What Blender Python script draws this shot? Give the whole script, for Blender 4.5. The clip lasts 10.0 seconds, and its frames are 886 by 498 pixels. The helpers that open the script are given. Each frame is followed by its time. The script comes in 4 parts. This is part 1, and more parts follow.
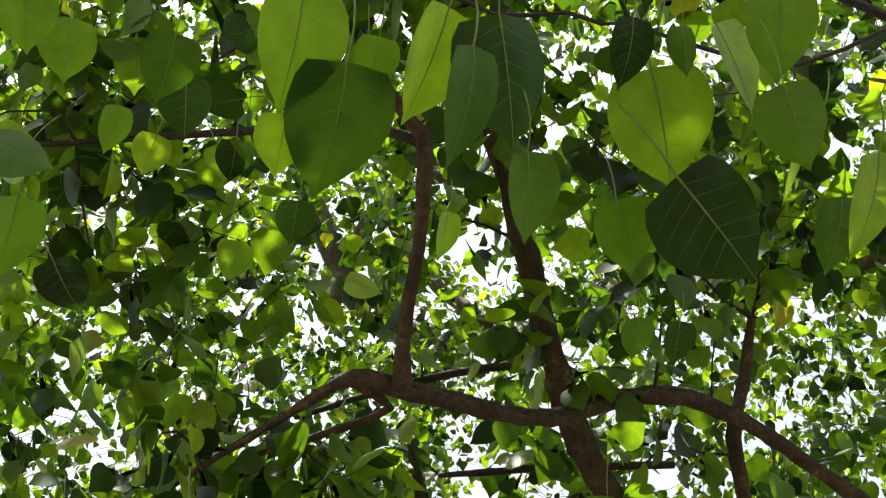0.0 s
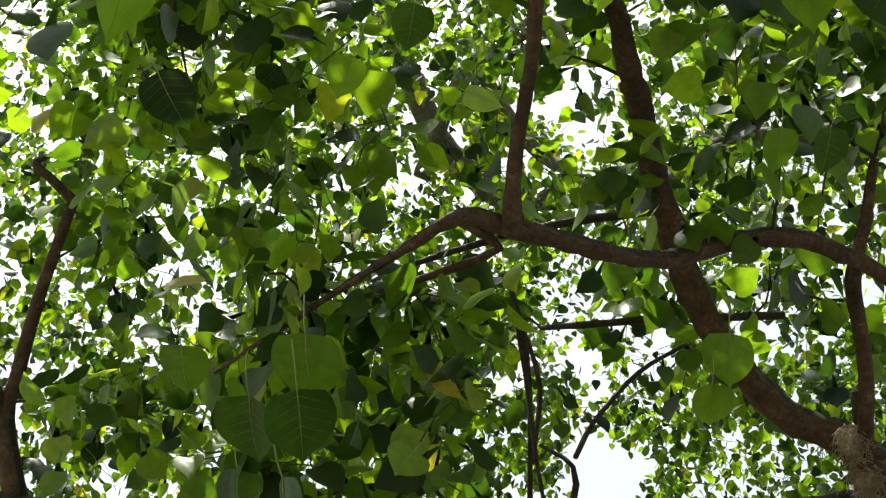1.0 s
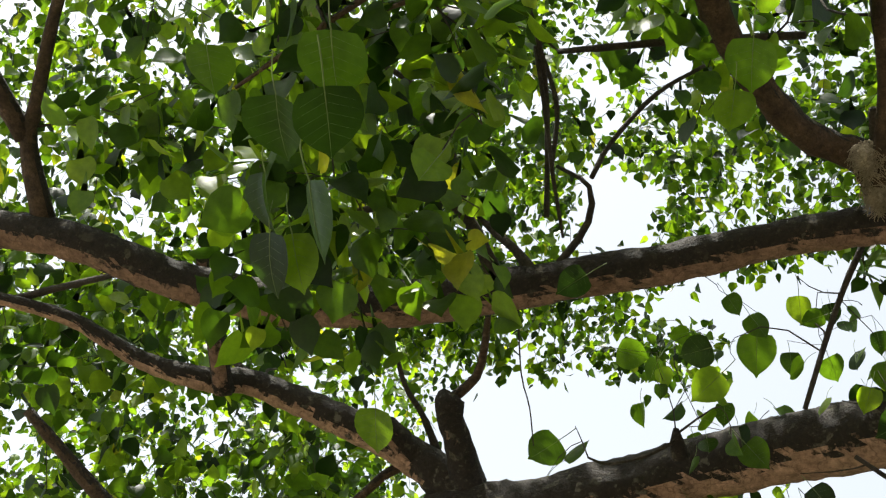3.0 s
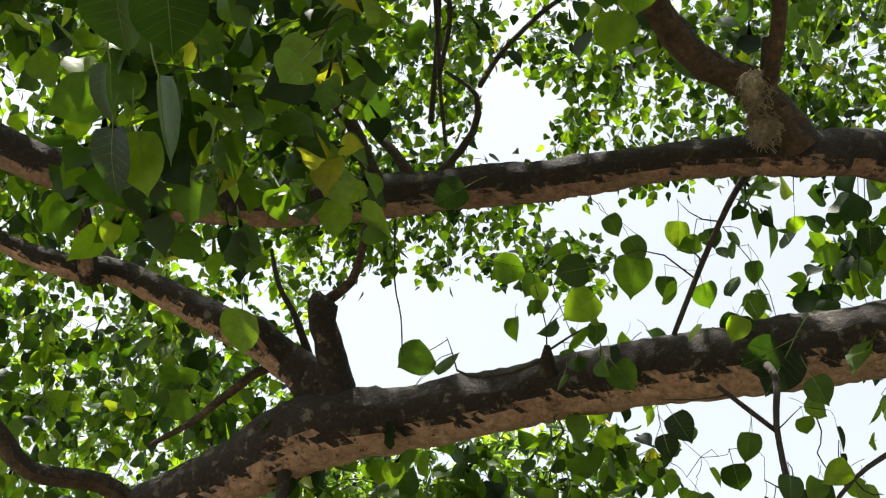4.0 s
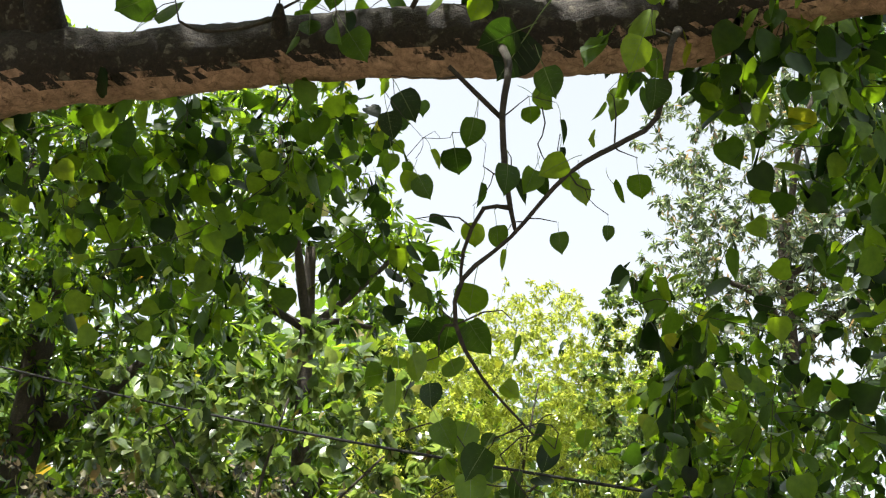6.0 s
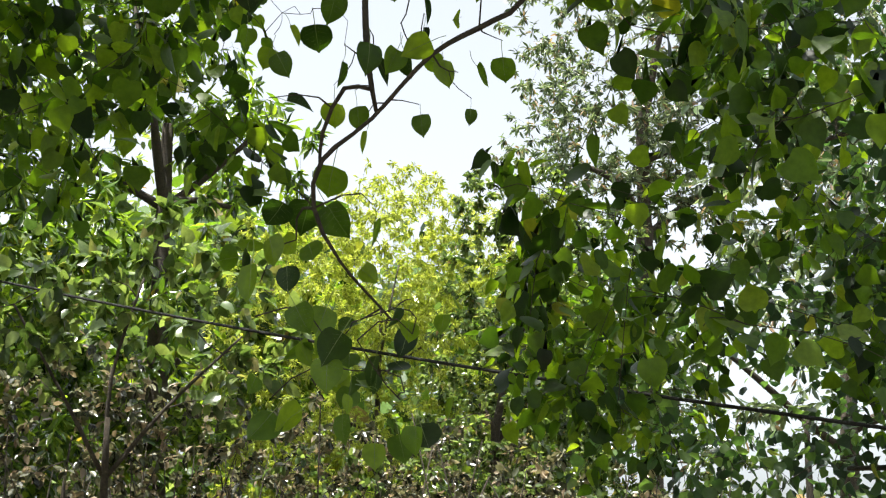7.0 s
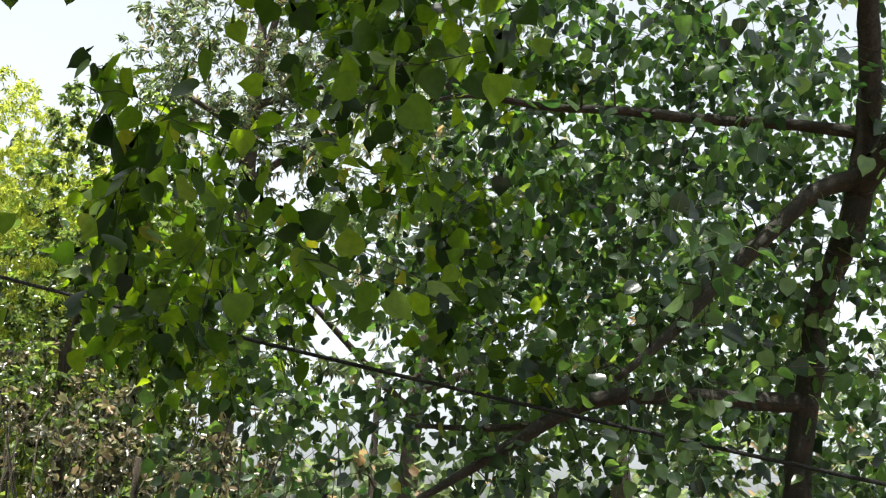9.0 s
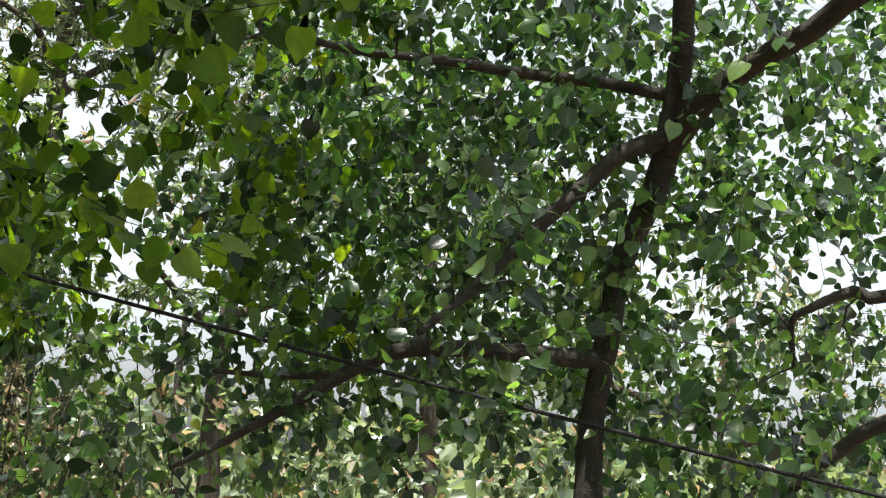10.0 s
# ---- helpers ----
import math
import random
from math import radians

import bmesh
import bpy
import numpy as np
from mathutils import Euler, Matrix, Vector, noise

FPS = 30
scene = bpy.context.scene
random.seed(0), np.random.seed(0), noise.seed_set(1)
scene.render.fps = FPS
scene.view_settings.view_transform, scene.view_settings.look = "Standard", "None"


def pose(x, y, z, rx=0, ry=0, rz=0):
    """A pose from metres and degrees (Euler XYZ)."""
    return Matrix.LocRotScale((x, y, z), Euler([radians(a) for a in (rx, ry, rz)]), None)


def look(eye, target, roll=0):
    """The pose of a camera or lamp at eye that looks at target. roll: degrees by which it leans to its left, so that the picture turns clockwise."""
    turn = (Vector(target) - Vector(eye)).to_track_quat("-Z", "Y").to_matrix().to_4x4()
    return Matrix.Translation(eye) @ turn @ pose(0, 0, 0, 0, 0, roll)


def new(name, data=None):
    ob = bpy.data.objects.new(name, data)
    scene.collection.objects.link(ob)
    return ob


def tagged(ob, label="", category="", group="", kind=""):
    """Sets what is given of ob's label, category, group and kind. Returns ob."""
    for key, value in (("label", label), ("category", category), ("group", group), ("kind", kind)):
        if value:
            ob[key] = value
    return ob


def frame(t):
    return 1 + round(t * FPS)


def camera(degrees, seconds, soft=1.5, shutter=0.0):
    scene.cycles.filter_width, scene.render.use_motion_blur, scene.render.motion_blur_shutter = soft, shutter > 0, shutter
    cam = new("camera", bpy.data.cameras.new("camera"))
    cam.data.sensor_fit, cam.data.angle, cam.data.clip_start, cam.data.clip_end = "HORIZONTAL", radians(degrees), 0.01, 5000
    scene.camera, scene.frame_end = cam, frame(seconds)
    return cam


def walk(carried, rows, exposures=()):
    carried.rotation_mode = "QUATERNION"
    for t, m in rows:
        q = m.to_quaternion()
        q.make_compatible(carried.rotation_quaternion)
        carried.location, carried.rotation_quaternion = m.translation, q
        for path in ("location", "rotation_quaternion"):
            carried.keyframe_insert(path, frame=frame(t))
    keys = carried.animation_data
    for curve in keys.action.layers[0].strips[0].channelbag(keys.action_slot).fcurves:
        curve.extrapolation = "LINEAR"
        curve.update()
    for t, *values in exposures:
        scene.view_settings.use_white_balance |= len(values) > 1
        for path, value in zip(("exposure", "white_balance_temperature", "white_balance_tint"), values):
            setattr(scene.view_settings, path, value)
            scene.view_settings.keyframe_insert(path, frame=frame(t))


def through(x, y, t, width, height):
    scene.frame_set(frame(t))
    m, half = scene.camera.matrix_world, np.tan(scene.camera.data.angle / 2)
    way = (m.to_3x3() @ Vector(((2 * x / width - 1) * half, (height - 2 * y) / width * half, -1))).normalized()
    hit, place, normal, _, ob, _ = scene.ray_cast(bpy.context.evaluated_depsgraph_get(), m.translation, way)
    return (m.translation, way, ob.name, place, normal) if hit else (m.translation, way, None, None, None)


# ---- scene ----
cam = camera(39.2, 10.0, soft=1.2)
WALK = [
    (0.0, pose(0.055, -0.166, 1.619, 148.06, 1.34, 4.58)),
    (0.5, pose(0.004, -0.102, 1.651, 144.84, -0.14, 5.25)),
    (1.0, pose(-0.002, -0.056, 1.658, 142.12, -1.61, 7.39)),
    (1.5, pose(-0.037, -0.032, 1.626, 139.28, -2.28, 9.22)),
    (2.0, pose(-0.040, -0.005, 1.631, 135.96, -2.35, 9.97)),
    (2.2, pose(-0.040, -0.005, 1.635, 134.54, -2.29, 9.92)),
    (3.3, pose(-0.013, -0.024, 1.592, 129.28, -2.06, 6.21)),
    (3.5, pose(0.000, 0.000, 1.600, 128.64, -2.46, 4.78)),
    (4.0, pose(0.046, 0.043, 1.695, 125.62, -1.91, 2.24)),
    (4.5, pose(0.062, 0.040, 1.780, 121.64, -1.55, -0.96)),
    (5.0, pose(0.060, 0.065, 1.785, 117.56, -1.71, -4.90)),
    (5.5, pose(0.079, 0.115, 1.788, 113.87, -1.99, -8.14)),
    (6.0, pose(0.107, 0.180, 1.809, 110.20, -1.25, -10.55)),
    (6.2, pose(0.124, 0.224, 1.820, 108.96, -1.00, -11.60)),
    (7.3, pose(0.124, 0.235, 1.833, 103.58, -0.02, -18.92)),
    (7.5, pose(0.138, 0.259, 1.834, 103.00, -0.00, -20.29)),
    (8.0, pose(0.160, 0.294, 1.819, 102.68, -1.29, -25.18)),
    (8.5, pose(0.174, 0.348, 1.815, 102.85, -2.35, -30.82)),
    (9.0, pose(0.230, 0.441, 1.834, 102.94, -2.96, -36.50)),
    (9.5, pose(0.268, 0.491, 1.858, 102.35, -3.21, -40.63)),
    (10.0, pose(0.335, 0.469, 1.984, 99.80, -3.83, -45.04)),
]
walk(cam, WALK)

# ---- light ----
SUN_AZ, SUN_EL = -110.0, 77.0          # degrees from +y towards +x, and above the horizon
world = bpy.data.worlds.new("sky")
scene.world = world
world.use_nodes = True
sky = world.node_tree.nodes.new("ShaderNodeTexSky")
sky.sky_type = "NISHITA"
sky.sun_disc = False
sky.sun_elevation = radians(SUN_EL)
sky.sun_rotation = radians(SUN_AZ)
sky.dust_density = 4.0
sky.air_density = 0.8
sky.ozone_density = 2.0
world.node_tree.nodes["Background"].inputs["Strength"].default_value = 0.13
haze = world.node_tree.nodes.new("ShaderNodeHueSaturation")
haze.inputs["Saturation"].default_value = 0.27
world.node_tree.links.new(sky.outputs["Color"], haze.inputs["Color"])
veil = world.node_tree.nodes.new("ShaderNodeMix")
veil.data_type, veil.blend_type = "RGBA", "MULTIPLY"
veil.inputs["Factor"].default_value = 1.0
veil.inputs["B"].default_value = (0.985, 1.015, 1.0, 1)
world.node_tree.links.new(haze.outputs["Color"], veil.inputs["A"])
world.node_tree.links.new(veil.outputs["Result"], world.node_tree.nodes["Background"].inputs["Color"])

sun_data = bpy.data.lights.new("sun", "SUN")
sun_data.energy, sun_data.angle, sun_data.color = 5.0, radians(0.53), (1.0, 0.97, 0.88)
sun = new("sun", sun_data)
sa, se = radians(SUN_AZ), radians(SUN_EL)
SUN_DIR = Vector((math.sin(sa) * math.cos(se), math.cos(sa) * math.cos(se), math.sin(se)))
sun.matrix_basis = look(SUN_DIR * 60, (0, 0, 0))
scene.view_settings.exposure = 1.42


# ---- materials ----
def nodes_of(name):
    m = bpy.data.materials.new(name)
    m.use_nodes = True
    t = m.node_tree
    for n in list(t.nodes):
        t.nodes.remove(n)
    return m, t, t.nodes.new("ShaderNodeOutputMaterial")


def ramp(t, source, stops):
    r = t.nodes.new("ShaderNodeValToRGB")
    e = r.color_ramp.elements
    while len(e) < len(stops):
        e.new(0.5)
    for k, (p, c) in zip(e, stops):
        k.position, k.color = p, (*c, 1)
    t.links.new(source, r.inputs["Fac"])
    return r.outputs["Color"]


def noise_of(t, scale, detail=4.0, rough=0.6, vector=None):
    n = t.nodes.new("ShaderNodeTexNoise")
    n.inputs["Scale"].default_value = scale
    n.inputs["Detail"].default_value = detail
    n.inputs["Roughness"].default_value = rough
    if vector is None:
        vector = t.nodes.new("ShaderNodeNewGeometry").outputs["Position"]
    t.links.new(vector, n.inputs["Vector"])
    return n.outputs["Fac"]


def mixed(t, fac, a, b, blend="MIX"):
    m = t.nodes.new("ShaderNodeMix")
    m.data_type, m.blend_type = "RGBA", blend
    for value, socket in ((fac, m.inputs["Factor"]), (a, m.inputs["A"]), (b, m.inputs["B"])):
        if isinstance(value, bpy.types.NodeSocket):
            t.links.new(value, socket)
        elif isinstance(value, tuple):
            socket.default_value = (*value, 1)
        else:
            socket.default_value = value
    return m.outputs["Result"]


def leaf_material(name, stops, glow, through=0.4, rough=0.4, own=False, gloss=0.28):
    """A leaf: a waxy face, and light that comes through it. stops: its greens; glow: how light passing through it is tinted."""
    m, t, out = nodes_of(name)
    if own:
        pick = t.nodes.new("ShaderNodeObjectInfo").outputs["Random"]
    else:
        pick = t.nodes.new("ShaderNodeNewGeometry").outputs["Random Per Island"]
    tone = ramp(t, pick, stops)
    blotch = noise_of(t, 38.0, 3.0)
    tone = mixed(t, 0.55, tone, ramp(t, blotch, [(0.3, (0.55, 0.6, 0.5)), (0.7, (1.25, 1.2, 1.1))]), "MULTIPLY")
    body = t.nodes.new("ShaderNodeBsdfPrincipled")
    t.links.new(tone, body.inputs["Base Color"])
    body.inputs["Roughness"].default_value = rough
    body.inputs["Specular IOR Level"].default_value = gloss
    bump = t.nodes.new("ShaderNodeBump")
    bump.inputs["Strength"].default_value = 0.25
    bump.inputs["Distance"].default_value = 0.004
    t.links.new(noise_of(t, 60.0, 2.0), bump.inputs["Height"])
    t.links.new(bump.outputs["Normal"], body.inputs["Normal"])
    thin = t.nodes.new("ShaderNodeBsdfTranslucent")
    t.links.new(mixed(t, 1.0, tone, glow, "MULTIPLY"), thin.inputs["Color"])
    mix = t.nodes.new("ShaderNodeMixShader")
    mix.inputs["Fac"].default_value = through
    t.links.new(body.outputs[0], mix.inputs[1])
    t.links.new(thin.outputs[0], mix.inputs[2])
    t.links.new(mix.outputs[0], out.inputs["Surface"])
    return m


# both ends of these greens also put crown shade and sun into the colour
FIG_GREENS = [(0.0, (0.004, 0.011, 0.005)), (0.3, (0.018, 0.042, 0.007)), (0.65, (0.05, 0.096, 0.011)), (0.97, (0.095, 0.148, 0.017)), (1.0, (0.16, 0.16, 0.03))]
fig_leaf = leaf_material("fig_leaf", FIG_GREENS, (5.0, 4.8, 0.9), 0.40)
# blue here carries the sky's sheen, the darkest stops some shade, as colour
DUSK_GREENS = [(0.0, (0.005, 0.014, 0.009)), (0.34, (0.019, 0.045, 0.024)), (0.69, (0.056, 0.108, 0.042)), (0.985, (0.108, 0.168, 0.062)), (1.0, (0.15, 0.15, 0.03))]
dusk_leaf = leaf_material("slim_fig_leaf", DUSK_GREENS, (3.4, 3.7, 1.4), 0.36, 0.28, gloss=0.72)
dusk_leaf_own = leaf_material("slim_fig_leaf_single", DUSK_GREENS[:-1], (3.4, 3.7, 1.4), 0.36, 0.28, own=True, gloss=0.72)
fig_leaf_own = leaf_material("fig_leaf_single", FIG_GREENS[:-1], (5.0, 4.8, 0.9), 0.40, own=True)
# mango greens are raised: sunlight that the fig's crown blocks, put into colour
mango_leaf = leaf_material("mango_leaf", [(0.0, (0.012, 0.03, 0.01)), (0.45, (0.065, 0.13, 0.022)), (0.98, (0.165, 0.24, 0.042)), (1.0, (0.16, 0.10, 0.04))], (3.2, 3.0, 0.9), 0.40, 0.24, gloss=0.9)
# pale, shrub and lime greens: distance haze and sun partly put into the colour
pale_leaf = leaf_material("pale_leaf", [(0.0, (0.03, 0.045, 0.028)), (0.45, (0.10, 0.142, 0.08)), (0.90, (0.18, 0.22, 0.13)), (0.94, (0.24, 0.16, 0.11)), (1.0, (0.26, 0.18, 0.12))], (2.1, 2.1, 1.4), 0.40, 0.3, gloss=0.6)
shrub_leaf = leaf_material("shrub_leaf", [(0.0, (0.02, 0.04, 0.012)), (0.45, (0.09, 0.14, 0.042)), (0.95, (0.185, 0.235, 0.085)), (1.0, (0.22, 0.15, 0.07))], (2.1, 2.15, 1.15), 0.40, 0.24, gloss=0.9)
lime_leaf = leaf_material("lime_leaf", [(0.0, (0.15, 0.20, 0.035)), (0.5, (0.30, 0.36, 0.065)), (1.0, (0.42, 0.46, 0.13))], (2.1, 2.0, 1.0), 0.45, 0.45)
# the near-black stops stand in for shaded gaps among the brown leaves
dry_leaf = leaf_material("dry_leaf", [(0.0, (0.010, 0.012, 0.008)), (0.36, (0.055, 0.064, 0.036)), (0.72, (0.19, 0.182, 0.112)), (0.88, (0.23, 0.17, 0.12)), (1.0, (0.36, 0.28, 0.20))], (1.7, 1.7, 1.3), 0.26, 0.26, gloss=0.8)


def vein_material():
    m, t, out = nodes_of("leaf_vein")
    body = t.nodes.new("ShaderNodeBsdfPrincipled")
    t.links.new(ramp(t, noise_of(t, 45.0), [(0.3, (0.10, 0.155, 0.035)), (0.7, (0.18, 0.24, 0.065))]), body.inputs["Base Color"])
    body.inputs["Roughness"].default_value = 0.5
    body.inputs["Subsurface Weight"].default_value = 0.0
    t.links.new(body.outputs[0], out.inputs["Surface"])
    return m


def bark_material(name, smooth_tones, crust_tones, crust=-0.5, scale=1.0):
    """Bark: a smooth tan skin, and a dark lichen crust that grows on the upper sides in ragged plates, down to where the surface's upward tilt is crust."""
    m, t, out = nodes_of(name)
    geo = t.nodes.new("ShaderNodeNewGeometry")
    split = t.nodes.new("ShaderNodeSeparateXYZ")
    t.links.new(geo.outputs["True Normal"], split.inputs[0])
    big, fine = noise_of(t, 9.0 * scale, 5.0, 0.65), noise_of(t, 70.0 * scale, 5.0, 0.7)
    plates = t.nodes.new("ShaderNodeTexVoronoi")
    plates.feature = "DISTANCE_TO_EDGE"
    plates.inputs["Scale"].default_value = 10.0 * scale
    wobble = t.nodes.new("ShaderNodeTexNoise")
    wobble.inputs["Scale"].default_value = 12.0 * scale
    t.links.new(geo.outputs["Position"], wobble.inputs["Vector"])
    t.links.new(mixed(t, 0.2, geo.outputs["Position"], wobble.outputs["Color"], "ADD"), plates.inputs["Vector"])
    skin = ramp(t, big, [(0.3, smooth_tones[0]), (0.6, smooth_tones[1]), (0.75, smooth_tones[2])])
    skin = mixed(t, 1.0, skin, ramp(t, noise_of(t, 34.0 * scale, 6.0, 0.72), [(0.34, (0.55, 0.54, 0.52)), (0.5, (0.95, 0.95, 0.95)), (0.66, (1.4, 1.42, 1.45))]), "MULTIPLY")
    rough = ramp(t, fine, [(0.35, crust_tones[0]), (0.60, crust_tones[1]), (0.95, crust_tones[2])])
    reach = t.nodes.new("ShaderNodeMath")
    reach.operation = "MULTIPLY_ADD"
    t.links.new(big, reach.inputs[0])
    reach.inputs[1].default_value = 0.75
    t.links.new(split.outputs["Z"], reach.inputs[2])
    edge = t.nodes.new("ShaderNodeMath")
    edge.operation = "MULTIPLY_ADD"
    t.links.new(fine, edge.inputs[0])
    edge.inputs[1].default_value = 0.34
    t.links.new(reach.outputs[0], edge.inputs[2])
    cells = t.nodes.new("ShaderNodeTexVoronoi")
    cells.inputs["Scale"].default_value = 24.0 * scale
    t.links.new(geo.outputs["Position"], cells.inputs["Vector"])
    chip = t.nodes.new("ShaderNodeSeparateColor")
    t.links.new(cells.outputs["Color"], chip.inputs[0])
    ragged = t.nodes.new("ShaderNodeMath")
    ragged.operation = "MULTIPLY_ADD"
    t.links.new(chip.outputs[0], ragged.inputs[0])
    ragged.inputs[1].default_value = 0.12
    t.links.new(edge.outputs[0], ragged.inputs[2])
    narrow = t.nodes.new("ShaderNodeMapRange")
    t.links.new(ragged.outputs[0], narrow.inputs["Value"])
    narrow.inputs["From Min"].default_value = 0.575 + crust
    narrow.inputs["From Max"].default_value = 0.635 + crust
    fleck = ramp(t, noise_of(t, 22.0 * scale, 4.0, 0.6), [(0.53, (0, 0, 0)), (0.62, (1, 1, 1))])
    fleck_amount = mixed(t, 1.0, fleck, ramp(t, chip.outputs[1], [(0.5, (0, 0, 0)), (0.9, (0.5, 0.5, 0.5))]), "MULTIPLY")
    rough = mixed(t, fleck_amount, rough, crust_tones[2])
    tone = mixed(t, narrow.outputs["Result"], skin, rough)
    tone = mixed(t, 0.5, tone, ramp(t, plates.outputs["Distance"], [(0.0, (0.22, 0.18, 0.16)), (0.035, (1, 1, 1))]), "MULTIPLY")
    body = t.nodes.new("ShaderNodeBsdfPrincipled")
    t.links.new(tone, body.inputs["Base Color"])
    body.inputs["Roughness"].default_value = 0.85
    bump = t.nodes.new("ShaderNodeBump")
    bump.inputs["Strength"].default_value = 1.0
    bump.inputs["Distance"].default_value = 0.012
    add = t.nodes.new("ShaderNodeMath")
    add.operation = "ADD"
    t.links.new(fine, add.inputs[0])
    t.links.new(narrow.outputs["Result"], add.inputs[1])
    t.links.new(add.outputs[0], bump.inputs["Height"])
    t.links.new(bump.outputs["Normal"], body.inputs["Normal"])
    t.links.new(body.outputs[0], out.inputs["Surface"])
    return m


limb_bark = bark_material("limb_bark", ((0.33, 0.20, 0.135), (0.46, 0.295, 0.205), (0.54, 0.37, 0.265)), ((0.010, 0.007, 0.0045), (0.027, 0.018, 0.0115), (0.24, 0.215, 0.165)), -0.70)
dark_bark = bark_material("dark_bark", ((0.20, 0.118, 0.08), (0.30, 0.185, 0.128), (0.40, 0.265, 0.19)), ((0.009, 0.0065, 0.005), (0.024, 0.0165, 0.011), (0.19, 0.165, 0.12)), -0.82)
branch_bark = bark_material("branch_bark", ((0.040, 0.024, 0.014), (0.115, 0.070, 0.039), (0.27, 0.185, 0.115)), ((0.012, 0.009, 0.007), (0.035, 0.026, 0.019), (0.18, 0.15, 0.11)), -0.25, 2.0)
grey_bark = bark_material("grey_bark", ((0.12, 0.10, 0.075), (0.20, 0.17, 0.13), (0.30, 0.27, 0.21)), ((0.05, 0.045, 0.035), (0.14, 0.12, 0.09), (0.34, 0.33, 0.27)), 0.2, 1.3)
# slim fig's bark: tones lowered, so part of the crown's shade is in the colour
slim_bark = bark_material("slim_bark", ((0.028, 0.018, 0.013), (0.062, 0.039, 0.028), (0.13, 0.088, 0.064)), ((0.013, 0.012, 0.009), (0.034, 0.029, 0.021), (0.13, 0.12, 0.085)), -0.2, 2.0)
twig_bark = bark_material("twig_bark", ((0.03, 0.023, 0.016), (0.06, 0.045, 0.03), (0.11, 0.085, 0.058)), ((0.03, 0.025, 0.018), (0.07, 0.055, 0.04), (0.16, 0.14, 0.1)), 0.6, 3.0)
vein = vein_material()


def plain_material(name, low, high, scale, rough=0.8):
    m, t, out = nodes_of(name)
    body = t.nodes.new("ShaderNodeBsdfPrincipled")
    tone = ramp(t, noise_of(t, scale, 6.0, 0.65), [(0.3, low), (0.7, high)])
    t.links.new(mixed(t, 0.5, tone, ramp(t, noise_of(t, scale * 0.08, 3.0), [(0.35, (0.6, 0.62, 0.55)), (0.65, (1.2, 1.15, 1.1))]), "MULTIPLY"), body.inputs["Base Color"])
    body.inputs["Roughness"].default_value = rough
    bump = t.nodes.new("ShaderNodeBump")
    bump.inputs["Distance"].default_value = 0.02
    t.links.new(noise_of(t, scale * 3), bump.inputs["Height"])
    t.links.new(bump.outputs["Normal"], body.inputs["Normal"])
    t.links.new(body.outputs[0], out.inputs["Surface"])
    return m


soil = plain_material("soil", (0.075, 0.066, 0.038), (0.15, 0.125, 0.078), 6.0)
rubber = plain_material("cable_black", (0.006, 0.006, 0.006), (0.014, 0.014, 0.014), 30.0, 0.95)
fibre = plain_material("nest_fibre", (0.30, 0.24, 0.15), (0.68, 0.58, 0.42), 60.0)


# ---- mesh helpers ----
def mesh_of(name, verts, faces, material, smooth=True, more=()):
    me = bpy.data.meshes.new(name)
    me.from_pydata(verts, [], faces)
    me.materials.append(material)
    for m in more:
        me.materials.append(m)
    if smooth:
        me.shade_smooth()
    return me


def part(name, me, parent, label=""):
    ob = new(name, me)
    ob.parent = parent
    return tagged(ob, label) if label else ob


def thing(name, place, label, category, group=""):
    ob = new(name)
    ob.empty_display_size = 0.2
    ob.matrix_basis = pose(*place)
    return tagged(ob, label, category, group)


def curve_points(rows, step):
    """A smooth line of (x, y, z, radius) through the rows, about one point every step metres."""
    p = np.array(rows, float)
    p = np.vstack([2 * p[0] - p[1], p, 2 * p[-1] - p[-2]])
    out = []
    for i in range(1, len(p) - 2):
        n = max(2, int(np.linalg.norm(p[i + 1, :3] - p[i, :3]) / step))
        for k in range(n):
            u = k / n
            out.append(0.5 * (2 * p[i] + (p[i + 1] - p[i - 1]) * u + (2 * p[i - 1] - 5 * p[i] + 4 * p[i + 1] - p[i + 2]) * u * u
                              + (3 * p[i] - p[i - 1] - 3 * p[i + 1] + p[i + 2]) * u ** 3))
    out.append(p[-2])
    out = np.array(out)
    out[:, 3] = np.maximum(out[:, 3], 0.002)
    return out


